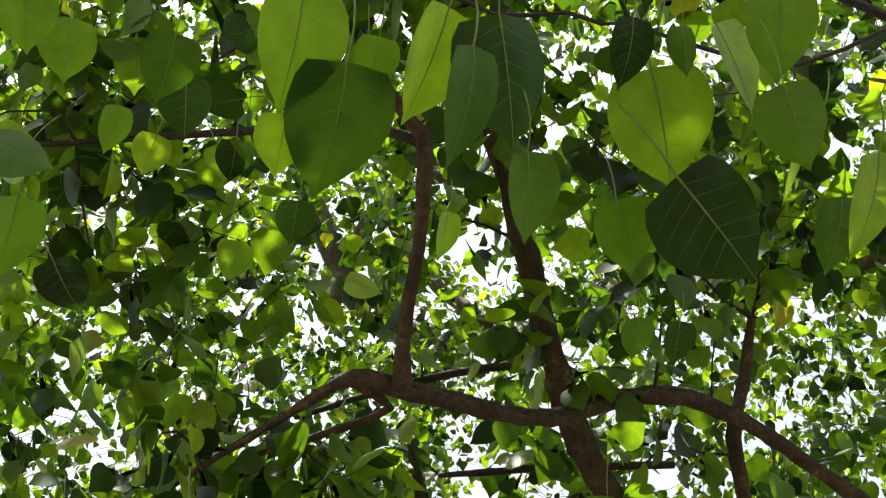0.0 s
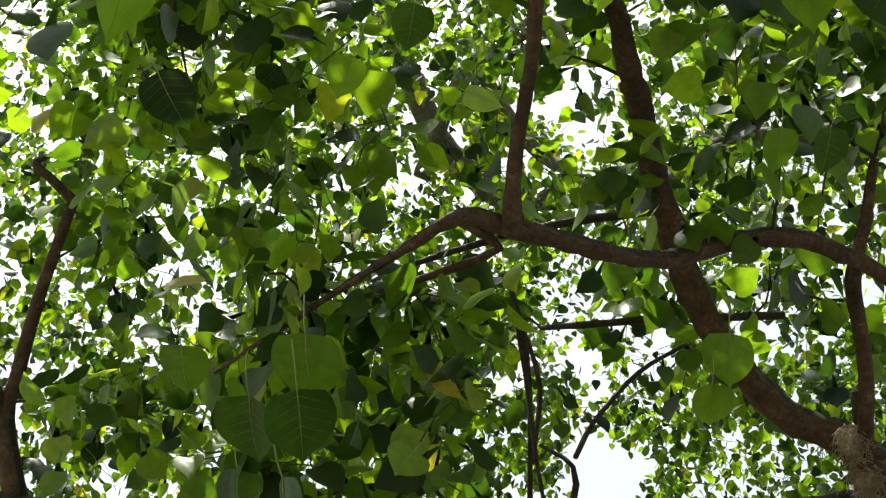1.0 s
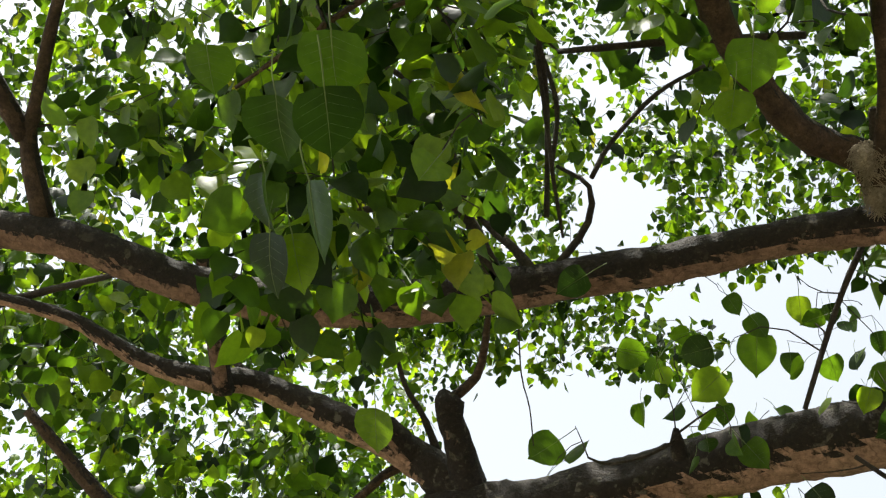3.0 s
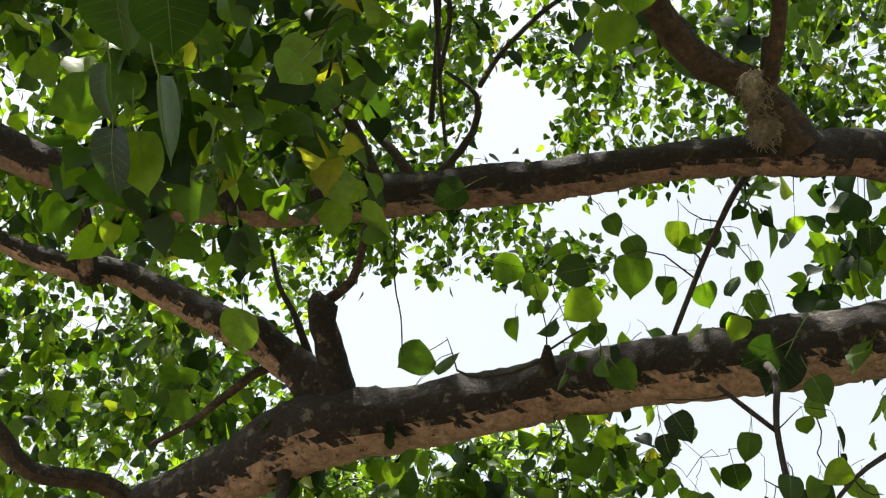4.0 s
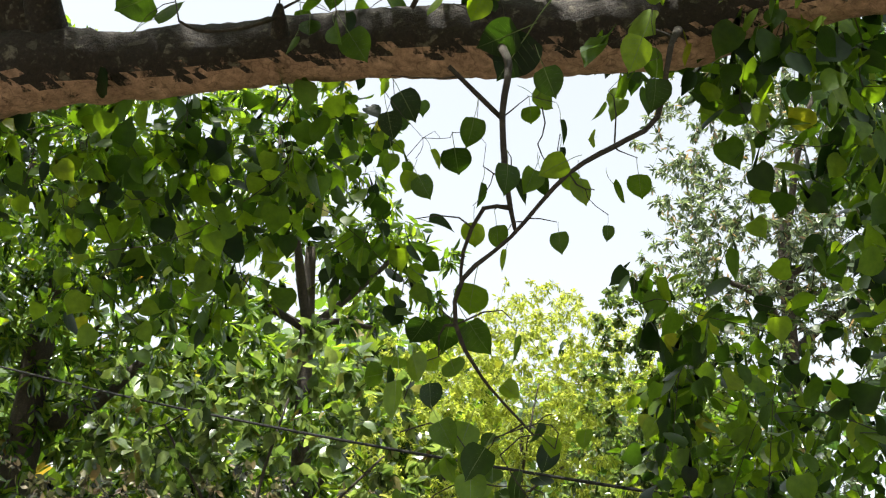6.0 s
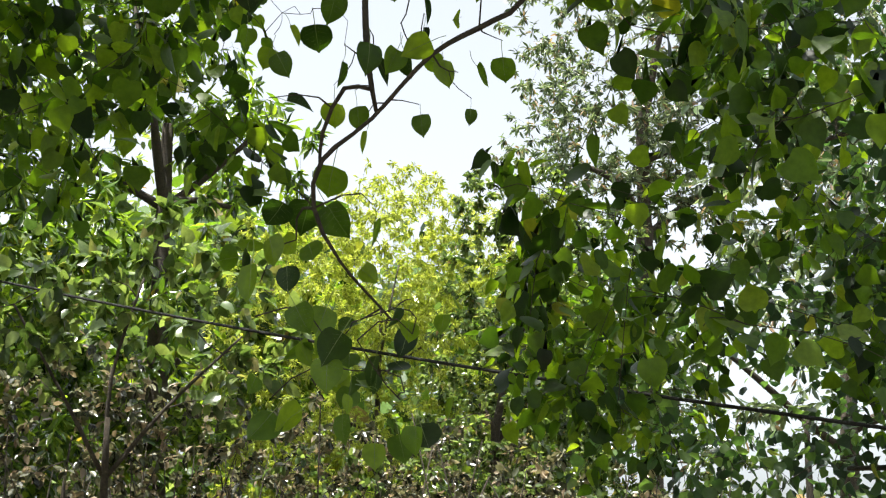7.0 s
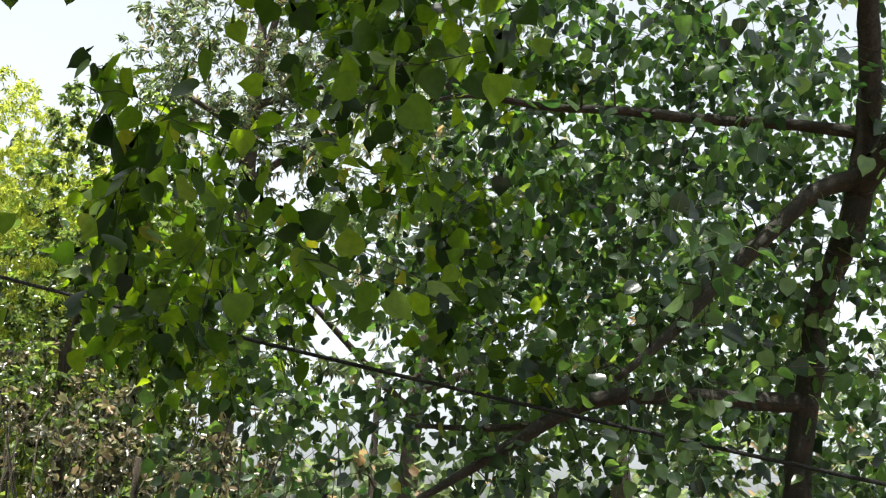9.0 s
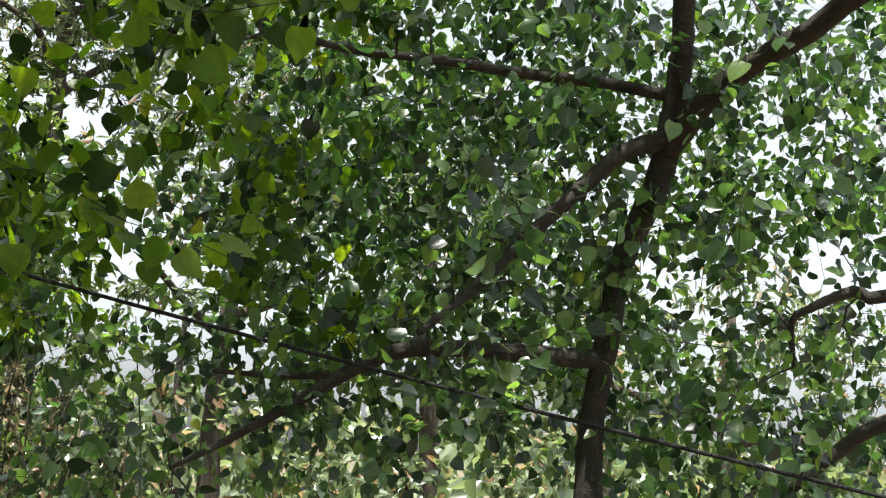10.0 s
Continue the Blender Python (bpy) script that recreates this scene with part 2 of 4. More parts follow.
def tube(line, sides, uneven=0.0, seed=0.0):
    """Verts and faces of a round limb along a line of (x, y, z, radius), closed at both ends."""
    pts, rad = line[:, :3], line[:, 3]
    tan = np.gradient(pts, axis=0)
    tan /= np.linalg.norm(tan, axis=1)[:, None] + 1e-9
    ref = np.array([0.0, 0.0, 1.0]) if abs(tan[0, 2]) < 0.9 else np.array([1.0, 0.0, 0.0])
    verts, faces = [], []
    u = np.cross(tan[0], ref)
    for i in range(len(pts)):
        u = u - tan[i] * (u @ tan[i])
        u /= np.linalg.norm(u) + 1e-9
        v = np.cross(tan[i], u)
        for k in range(sides):
            a = 2 * math.pi * k / sides
            d = u * math.cos(a) + v * math.sin(a)
            r = rad[i]
            if uneven:
                q = pts[i] + d * rad[i]
                r *= 1 + uneven * noise.noise(Vector(q * (0.55 / max(rad[i], 0.02)) + seed)) + 0.5 * uneven * noise.noise(Vector(q * (2.2 / max(rad[i], 0.02)) + seed))
                if sides > 15:
                    r *= 1 + 0.45 * uneven * noise.noise(Vector(q * (5.5 / max(rad[i], 0.02)) + seed))
            verts.append(tuple(pts[i] + d * r))
    for i in range(len(pts) - 1):
        for k in range(sides):
            a, b = i * sides + k, i * sides + (k + 1) % sides
            faces.append((a, b, b + sides, a + sides))
    faces.append(tuple(range(sides - 1, -1, -1)))
    faces.append(tuple(range((len(pts) - 1) * sides, len(pts) * sides)))
    return verts, faces


def limb(name, rows, material, parent, label="", sides=14, uneven=0.16, step=0.05):
    """One limb of a tree, as a part of it. Returns its line, from which thinner wood grows."""
    line = curve_points(rows, step)
    v, f = tube(line, sides, uneven, rows[0][0] * 7.3)
    base = parent.matrix_basis.translation
    v = [(x - base.x, y - base.y, z - base.z) for x, y, z in v]
    part(name, mesh_of(name, v, f, material), parent, label)
    return line


# ---- leaves ----
def blade(half_widths, fold, droop, cols=1):
    """A leaf's blade along +x, one metre long, lying in xy: rows of points from base to tip, bent down by droop and folded up by fold."""
    verts, faces = [], []
    n = len(half_widths)
    for i, (s, w) in enumerate(half_widths):
        for k in range(-cols, cols + 1):
            c = k / cols
            verts.append((s - 0.06 * abs(c) * (1 - s) * (s > 0.02), c * w, fold * abs(c) * w - droop * s * s))
    m = 2 * cols + 1
    for i in range(n - 1):
        for k in range(m - 1):
            a = i * m + k
            faces.append((a, a + m, a + m + 1, a + 1))
    return np.array(verts), faces


# heart-shaped fig blade with a drawn-out tip; lance-shaped and small oval ones for the trees behind
FIG_ROWS = [(0.0, 0.07), (0.02, 0.22), (0.09, 0.34), (0.20, 0.42), (0.34, 0.455), (0.48, 0.45), (0.62, 0.39), (0.75, 0.28), (0.85, 0.16), (0.92, 0.06), (1.0, 0.006)]
FIG = blade([(0.0, 0.10), (0.035, 0.28), (0.14, 0.40), (0.32, 0.465), (0.52, 0.43), (0.70, 0.29), (0.86, 0.10), (1.0, 0.006)], 0.22, 0.18)
FIG_FLAT = blade([(0.0, 0.12), (0.05, 0.31), (0.17, 0.42), (0.36, 0.46), (0.56, 0.40), (0.75, 0.22), (1.0, 0.008)], -0.15, 0.25)


def small_blade(low, high, fold, droop, neck=None):
    """A blade for leaves some way off: two halves folded along the midrib, widest at low and high (place along it, half width)."""
    pts = [(0, 0)] + [low, high, (1, 0), (high[0], -high[1]), (low[0], -low[1])]
    halves = [(0, 3, 2, 1), (0, 5, 4, 3)]
    if neck:
        pts = pts[:3] + [neck, (1, 0), (neck[0], -neck[1])] + pts[4:]
        halves = [(0, 4, 3, 2, 1), (0, 7, 6, 5, 4)]
    return np.array([(s, w, fold * abs(w) - droop * s * s) for s, w in pts]), halves


FIG_FAR = small_blade((0.05, 0.34), (0.38, 0.47), 0.2, 0.2, (0.76, 0.2))
LANCE = small_blade((0.28, 0.14), (0.66, 0.13), 0.35, 0.22)
OVAL = small_blade((0.2, 0.26), (0.62, 0.27), 0.25, 0.2)
BROAD = blade([(0.0, 0.05), (0.2, 0.30), (0.5, 0.36), (0.8, 0.2), (1.0, 0.02)], 0.25, 0.3)


def unit(a):
    return a / (np.linalg.norm(a, axis=-1, keepdims=True) + 1e-9)


def leaf_frames(rng, start, count, outward, stalk, hang, spread=0.9):
    """For each leaf: where its blade begins, its way, its face and its side."""
    out = unit(outward + rng.normal(0, 0.8, (count, 3)))
    begin = start + out * stalk[:, None] * 0.8 + np.array([0, 0, -1.0]) * stalk[:, None] * 0.5
    way = unit(out * (1 - hang[:, None]) + np.array([0, 0, -1.0]) * hang[:, None] + rng.normal(0, 0.38, (count, 3)))
    face = rng.normal(0, spread, (count, 3)) + np.array([0, 0, 0.6])
    face = unit(face - way * (face * way).sum(1, keepdims=True))
    return begin, way, face, np.cross(face, way)


def leaf_cloud(name, template, start, begin, way, face, side, size, material, parent, stalked=True):
    """All the leaves of a crown that nobody could count, as one mesh."""
    tv, tf = template
    n, k = len(begin), len(tv)
    base = np.array(parent.matrix_basis.translation)
    v = begin[:, None] + size[:, None, None] * (tv[None, :, :1] * way[:, None] + tv[None, :, 1:2] * side[:, None] + tv[None, :, 2:] * face[:, None])
    f = np.array(tf)[None] + (np.arange(n) * (k + (2 if stalked else 0)))[:, None, None]
    if stalked:
        w = 0.0012 + 0.006 * size[:, None, None]
        v = np.concatenate([v, (start - side * w[:, 0])[:, None], (start + side * w[:, 0])[:, None]], 1)
        stalk = np.stack([np.arange(n) * (k + 2) + k, np.arange(n) * (k + 2) + k + 1, np.arange(n) * (k + 2) + 2, np.arange(n) * (k + 2)], 1)
        f = np.concatenate([f, stalk[:, None]], 1)
    v, f = (v.reshape(-1, 3) - base), f.reshape(-1, len(tf[0]))
    me = bpy.data.meshes.new(name)
    me.vertices.add(len(v))
    me.vertices.foreach_set("co", v.ravel())
    me.loops.add(f.size)
    me.loops.foreach_set("vertex_index", f.ravel().astype(np.int32))
    me.polygons.add(len(f))
    me.polygons.foreach_set("loop_start", (np.arange(len(f)) * f.shape[1]).astype(np.int32))
    me.update(calc_edges=True)
    me.validate()
    me.materials.append(material)
    me.shade_smooth()
    return tagged(part(name, me, parent), kind="stuff")


def dome(rng, az, el, reach, count, gaps=(), flat=99.0):
    """Points of a crown in polar terms about the open spot beneath it: degrees from +y towards +x, degrees up, metres."""
    out = []
    while len(out) < count:
        a, e, r = rng.uniform(*az), rng.uniform(*el), rng.uniform(reach[0] ** 3, reach[1] ** 3) ** (1 / 3)
        if rng.random() > math.cos(radians(e)) * 1.3 or r * math.cos(radians(e)) > flat or any(g[0] < a < g[1] and g[2] < e < g[3] for g in gaps):
            continue
        a, e = radians(a), radians(e)
        out.append((r * math.sin(a) * math.cos(e), r * math.cos(a) * math.cos(e), 1.6 + r * math.sin(e)))
    return np.array(out)


def grow(rng, lines, ends, thick=1.0):
    """Thin wood from the limbs to each end: every end is reached from the nearest wood that already stands."""
    first = np.vstack([l[::3] for l in lines])
    count = len(first)
    nodes = np.full((count + 14 * len(ends), 4), 1e4)
    nodes[:count] = first
    order = np.argsort([np.min(((first[:, :3] - e) ** 2).sum(1)) for e in ends])
    twigs = []
    for i in order:
        e = ends[i]
        off = nodes[:count, :3] - e
        j = int(np.argmin((off ** 2).sum(1) + 0.6 * np.maximum(0, off[:, 2]) ** 2))
        a = nodes[j, :3].copy()
        gap = np.linalg.norm(a - e)
        r0 = min(nodes[j, 3] * 0.75, (0.0042 + 0.008 * gap) * thick)
        bend = rng.normal(0, 0.12, 3) * gap + np.array([0, 0, 0.10 * gap])
        u = np.linspace(0, 1, min(9, max(4, int(gap / 0.18))))[:, None]
        path = a + (e - a) * u + bend * (4 * u * (1 - u)) + np.cumsum(rng.normal(0, 0.012, (len(u), 3)), 0) * min(1, gap)
        path[0] = a
        r = r0 + (max(0.002 * thick, r0 * 0.4) - r0) * u[:, 0]
        line = np.column_stack([path, r])
        twigs.append(line)
        nodes[count:count + len(line) - 1] = line[1:]
        count += len(line) - 1
    return twigs


def wood_cloud(name, twigs, material, parent, sides=5):
    verts, faces = [], []
    base = parent.matrix_basis.translation
    for line in twigs:
        v, f = tube(line, sides)
        k = len(verts)
        verts += [(x - base.x, y - base.y, z - base.z) for x, y, z in v]
        faces += [tuple(q + k for q in g) for g in f]
    return tagged(part(name, mesh_of(name, verts, faces, material), parent), kind="stuff")


def sprays(rng, twigs, low, high, start_at=0.25, loose=0.0, tip=0.75):
    """Where leaves sit along the twigs, and which way they leave."""
    at, out = [], []
    for line in twigs:
        n = rng.integers(low, high + 1)
        length = len(line) - 1
        run = np.linalg.norm(line[-1, :3] - line[0, :3])
        for s in rng.uniform(max(start_at, 1 - tip / max(run, 0.01)), 1.0, n):
            i = min(int(s * length), length - 1)
            q = line[i, :3] + (line[i + 1, :3] - line[i, :3]) * (s * length - i)
            off = rng.normal(0, loose, 3)
            at.append(q + off)
            out.append(line[i + 1, :3] - line[i, :3] + off * 4)
    return np.array(at), unit(np.array(out))


def own_leaf_mesh(rows, fold, droop, stalk, material):
    """A single fig leaf along +x with a raised pale midrib, side veins and a stalk."""
    v, f = blade(rows, fold, droop, 2)
    verts, faces = [], []

    def rib(a, b, ra, rb):
        a, b = Vector(a), Vector(b)
        d = (b - a).normalized()
        s = d.cross(Vector((0, 0, 1))).normalized()
        t = s.cross(d)
        k = len(verts)
        for p, r in ((a, ra), (b, rb)):
            for q in (s, t, -s, -t):
                verts.append(tuple(p + q * r))
        for i in range(4):
            faces.append((k + i, k + (i + 1) % 4, k + 4 + (i + 1) % 4, k + 4 + i))

    for (s0, _), (s1, _) in zip(rows, rows[1:]):
        rib((s0, 0, -droop * s0 * s0), (s1, 0, -droop * s1 * s1), 0.011 * (1 - s0 * 0.8), 0.011 * (1 - s1 * 0.8))
    for s in (0.08, 0.2, 0.34, 0.48, 0.6):
        w = np.interp(s + 0.12, [r[0] for r in rows], [r[1] for r in rows]) * 0.88
        for sign in (-1, 1):
            rib((s, 0, -droop * s * s), (s + 0.14, sign * w, fold * w - droop * (s + 0.14) ** 2), 0.0016, 0.0006)
    for i in range(4):
        u0, u1 = i / 4, (i + 1) / 4
        rib((-stalk * u0, 0, 0.10 * stalk * math.sin(u0 * 3)), (-stalk * u1, 0, 0.10 * stalk * math.sin(u1 * 3)), 0.011, 0.011)
    return mesh_of("leaf", [tuple(p) for p in v], list(f), material), mesh_of("midrib", verts, faces, vein)


LEAF_SHAPES = [(0.20, 0.15, 0.65), (0.08, 0.30, 0.5), (-0.18, 0.10, 0.75), (0.45, 0.22, 0.6)]
LEAF_MESHES = {m.name: [own_leaf_mesh(FIG_ROWS, *shape, m) for shape in LEAF_SHAPES] for m in (fig_leaf_own, dusk_leaf_own)}


def put_leaf(parent, begin, way, face, size, shape=0, material=fig_leaf_own):
    m = Matrix.Identity(4)
    way, face = Vector(way).normalized(), Vector(face)
    face = (face - way * face.dot(way)).normalized()
    side = face.cross(way)
    for r in range(3):
        m[r][0], m[r][1], m[r][2] = way[r] * size, side[r] * size, face[r] * size
        m[r][3] = begin[r] - parent.matrix_basis.translation[r]
    blade_mesh, rib_mesh = LEAF_MESHES[material.name][shape % 4]
    ob = part("leaf", blade_mesh, parent)
    ob.matrix_basis = m
    part("midrib", rib_mesh, ob)
    return ob


def fig_crown(rng, tree, lines, ends, low, high, size, singles, hang=(0.15, 0.9), start_at=0.1, material=None, far=False):
    """Twigs and leaves of a fig: the leaves nearest the open spot under the crown stand as single parts, the rest as one mass."""
    twigs = grow(rng, lines, ends)
    wood_cloud("thin_wood", twigs, twig_bark, tree, 3 if far else 4)
    at, out = sprays(rng, twigs, low, high, start_at, 0.05)
    n = len(at)
    stalk = rng.uniform(0.01, 0.03, n) if far else rng.uniform(0.03, 0.075, n)
    begin, way, face, side = leaf_frames(rng, at, n, out, stalk, rng.uniform(*hang, n))
    length = rng.uniform(*size, n) * (0.7 + 0.45 * rng.random(n))
    reach = np.linalg.norm(begin - np.array([0, 0.2, 1.7]), axis=1)
    order = np.argsort(reach)
    for i in order[:singles]:
        put_leaf(tree, begin[i], way[i], face[i], float(length[i]), int(i), dusk_leaf_own if material is dusk_leaf else fig_leaf_own)
    rest = order[singles:]
    shaped = (reach[rest] < 6.3) & (not far)
    half = rng.random(len(rest)) < 0.6
    for template, sel, stalked in ((FIG, rest[shaped & half], True), (FIG_FLAT, rest[shaped & ~half], True), (FIG_FAR, rest[~shaped], False)):
        if len(sel):
            leaf_cloud("foliage", template, at[sel], begin[sel], way[sel], face[sel], side[sel], length[sel], material or fig_leaf, tree, stalked)


# ---- ground ----
def ground_mesh():
    xs = np.concatenate([-np.geomspace(1500, 32, 10), np.linspace(-28, 28, 57), np.geomspace(32, 1500, 10)])
    verts, faces = [], []
    for y in xs:
        for x in xs:
            near = math.hypot(x, y) < 30
            verts.append((x, y, 0.10 * noise.noise(Vector((x * 0.3, y * 0.3, 0))) if near else 0.0))
    n = len(xs)
    for j in range(n - 1):
        for i in range(n - 1):
            faces.append((j * n + i, j * n + i + 1, (j + 1) * n + i + 1, (j + 1) * n + i))
    return mesh_of("ground", verts, faces, soil)


tagged(new("ground", ground_mesh()), "dry brown soil with patches of worn grass", "ground", kind="structure")

# ---- the large fig ----
rng = np.random.default_rng(11)
fig = thing("fig_tree", (4.1, 0.6, 0.0), "large spreading fig tree with lichen-crusted limbs and heart-shaped leaves", "tree")
lines = []


def fig_limb(name, rows, material, label="", sides=14, uneven=0.16, step=0.05):
    lines.append(limb(name, rows, material, fig, label, sides, uneven, step))


fig_limb("trunk", [(4.1, 0.6, -0.1, 0.42), (4.08, 0.62, 0.5, 0.33), (4.05, 0.68, 1.6, 0.28), (4.02, 0.75, 3.0, 0.27), (3.95, 0.85, 4.2, 0.25), (3.8, 0.9, 5.4, 0.2), (3.4, 0.9, 6.8, 0.15), (2.6, 1.3, 8.0, 0.1)], limb_bark, "thick grey-brown trunk", 24, 0.2, 0.08)
fig_limb("limb", [(-2.04, 4.23, 3.22, 0.084), (-1.49, 4.23, 3.41, 0.100), (-1.03, 4.13, 3.57, 0.113), (-0.63, 3.98, 3.72, 0.134), (-0.25, 3.94, 3.765, 0.112), (0.20, 3.86, 3.83, 0.113), (0.67, 3.68, 3.83, 0.117), (1.06, 3.50, 3.79, 0.121), (1.40, 3.36, 3.79, 0.123), (1.76, 3.06, 3.82, 0.121)] + [(2.45, 2.45, 3.72, 0.13), (3.2, 1.6, 3.5, 0.15), (3.95, 0.8, 3.1, 0.18)], limb_bark, "thick tan limb with dark lichen crust on top", 32, 0.12, 0.025)
fig_limb("limb", [(-2.62, 2.59, 4.25, 0.064), (-2.11, 2.78, 4.26, 0.063), (-1.74, 2.85, 4.21, 0.063), (-1.37, 2.98, 4.11, 0.066), (-1.02, 3.08, 4.07, 0.073), (-0.60, 3.11, 4.07, 0.074), (-0.15, 3.07, 4.09, 0.067), (0.20, 3.00, 4.08, 0.065), (0.54, 2.93, 4.09, 0.056), (0.84, 2.85, 4.05, 0.064), (1.08, 2.92, 4.12, 0.074), (1.33, 2.86, 4.07, 0.074)] + [(2.2, 2.35, 4.0, 0.08), (3.1, 1.6, 4.0, 0.10), (3.95, 0.85, 3.9, 0.13)], dark_bark, "long brown limb with dark lichen crust", 26, 0.10, 0.025)
fig_limb("limb", [(-0.55, 3.98, 3.76, 0.100), (-0.72, 3.91, 3.95, 0.072), (-1.06, 3.83, 4.12, 0.059), (-1.37, 3.77, 4.25, 0.051), (-1.50, 3.68, 4.21, 0.048), (-1.75, 3.60, 4.26, 0.036), (-2.03, 3.48, 4.39, 0.029), (-2.37, 3.36, 4.45, 0.023)], limb_bark, "", 20, 0.12, 0.025)
fig_limb("stub", [(-0.54, 3.95, 3.77, 0.073), (-0.56, 3.88, 3.88, 0.063), (-0.58, 3.81, 3.96, 0.052), (-0.60, 3.74, 4.03, 0.050), (-0.60, 3.70, 4.08, 0.054), (-0.59, 3.69, 4.10, 0.038)], dark_bark, "short broken stub with peeling bark", 16, 0.14, 0.03)
fig_limb("branch", [(-0.58, 3.69, 4.09, 0.020), (-0.50, 3.65, 4.14, 0.017), (-0.46, 3.56, 4.20, 0.015), (-0.43, 3.41, 4.23, 0.011)], branch_bark, "", 8)
fig_limb("limb", [(0.89, 2.82, 4.04, 0.065), (0.75, 2.71, 4.18, 0.050), (0.59, 2.62, 4.21, 0.045), (0.45, 2.46, 4.26, 0.043), (0.34, 2.26, 4.32, 0.042), (0.28, 2.05, 4.37, 0.039), (0.24, 1.88, 4.45, 0.038), (0.21, 1.68, 4.51, 0.034), (0.19, 1.58, 4.42, 0.032), (0.17, 1.45, 4.49, 0.028), (0.14, 1.37, 4.54, 0.023), (0.05, 1.17, 4.74, 0.020)], branch_bark, "reddish brown rising limb", 18, 0.26, 0.03)
fig_limb("branch", [(1.10, 2.28, 4.02, 0.018), (0.79, 2.06, 4.14, 0.021), (0.68, 1.99, 4.16, 0.023), (0.55, 1.90, 4.13, 0.024), (0.38, 1.85, 4.07, 0.023), (0.23, 1.79, 3.95, 0.022), (0.09, 1.68, 3.85, 0.021), (-0.12, 1.50, 3.74, 0.021), (-0.22, 1.47, 3.75, 0.017), (-0.39, 1.58, 3.77, 0.011), (-0.57, 1.69, 3.77, 0.008), (-0.83, 1.82, 3.71, 0.005)], branch_bark, "reddish brown arching branch", 16, 0.3, 0.03)
fig_limb("branch", [(0.77, 2.71, 4.07, 0.024), (0.77, 2.40, 4.17, 0.021), (0.74, 2.17, 4.26, 0.023), (0.78, 2.05, 4.34, 0.018), (0.82, 1.90, 4.44, 0.013)], branch_bark, "", 10)
fig_limb("branch", [(-0.22, 1.48, 3.75, 0.015), (-0.15, 1.56, 3.75, 0.011), (-0.28, 1.62, 3.76, 0.009), (-0.47, 1.70, 3.79, 0.006)], branch_bark, "", 8)
fig_limb("stub", [(0.79, 2.72, 4.14, 0.025), (0.78, 2.63, 4.20, 0.020), (0.77, 2.56, 4.24, 0.013)], twig_bark, "dark broken stub", 8, 0.3, 0.02)
fig_limb("branch", [(-0.12, 1.50, 3.71, 0.021), (-0.10, 1.37, 3.77, 0.016), (-0.06, 1.22, 3.81, 0.0145), (-0.04, 1.10, 3.75, 0.0145), (-0.02, 0.95, 3.80, 0.0155), (-0.04, 0.91, 3.82, 0.015), (-0.12, 0.77, 3.82, 0.011), (-0.20, 0.66, 3.86, 0.008)], branch_bark, "straight reddish brown upright branch", 16, 0.24, 0.03)
fig_limb("branch", [(-0.02, 0.95, 3.80, 0.013), (-0.09, 0.94, 3.85, 0.011), (-0.24, 0.96, 3.94, 0.010), (-0.42, 0.99, 4.01, 0.009), (-0.64, 1.01, 4.06, 0.008), (-0.89, 1.02, 4.09, 0.006)], twig_bark, "", 8)
fig_limb("branch", [(-1.83, 2.81, 4.27, 0.042), (-1.87, 2.65, 4.47, 0.031), (-1.84, 2.58, 4.56, 0.025), (-1.77, 2.41, 4.81, 0.021), (-1.67, 2.23, 5.05, 0.019), (-1.66, 2.20, 5.05, 0.018), (-1.76, 2.07, 5.09, 0.014)], branch_bark, "", 12)
fig_limb("branch", [(-1.88, 2.64, 4.49, 0.036), (-1.95, 2.45, 4.60, 0.033), (-2.03, 2.28, 4.75, 0.030), (-2.15, 2.05, 4.90, 0.024)], branch_bark, "", 12)
fig_limb("limb", [(2.6, 1.3, 8.0, 0.1), (1.6, 2.4, 7.4, 0.085), (0.9, 3.4, 6.95, 0.07)] + [(0.37, 4.76, 8.35, 0.078), (-0.00, 4.88, 8.58, 0.096), (-0.39, 4.94, 8.68, 0.102), (-0.62, 4.86, 8.87, 0.099), (-0.85, 4.70, 9.10, 0.092), (-1.05, 4.29, 9.47, 0.085), (-1.18, 3.97, 9.76, 0.077)], grey_bark, "high grey lichen-patched limb", 14)
fig_limb("branch", [(0.12, 4.76, 8.51, 0.057), (-0.06, 4.77, 8.80, 0.054), (-0.24, 4.68, 9.01, 0.051), (-0.49, 4.36, 9.49, 0.053), (-0.05, 4.17, 9.89, 0.049)], grey_bark, "", 10)
fig_limb("branch", [(-0.98, 4.77, 8.77, 0.059), (-0.71, 4.37, 9.21, 0.060), (-0.37, 4.18, 9.49, 0.057), (0.17, 4.18, 9.64, 0.054)], grey_bark, "", 10)
fig_limb("branch", [(3.5, 0.95, 6.6, 0.09), (2.6, 1.9, 6.0, 0.07)] + [(2.09, 3.24, 6.76, 0.067), (1.73, 3.35, 6.82, 0.065), (1.40, 3.50, 6.97, 0.053), (0.99, 3.59, 7.15, 0.036)], grey_bark, "", 12)
fig_limb("branch", [(-0.35, 3.07, 4.07, 0.036), (-0.39, 2.99, 4.15, 0.025), (-0.44, 2.91, 4.24, 0.021), (-0.53, 2.81, 4.25, 0.017), (-0.73, 2.80, 4.21, 0.012), (-0.96, 2.78, 4.16, 0.007)], twig_bark, "", 10)
fig_limb("branch", [(-0.24, 3.05, 4.10, 0.023), (-0.30, 3.03, 4.20, 0.016), (-0.40, 3.03, 4.33, 0.013), (-0.53, 2.94, 4.55, 0.010), (-0.55, 2.81, 4.81, 0.007)], twig_bark, "", 8)
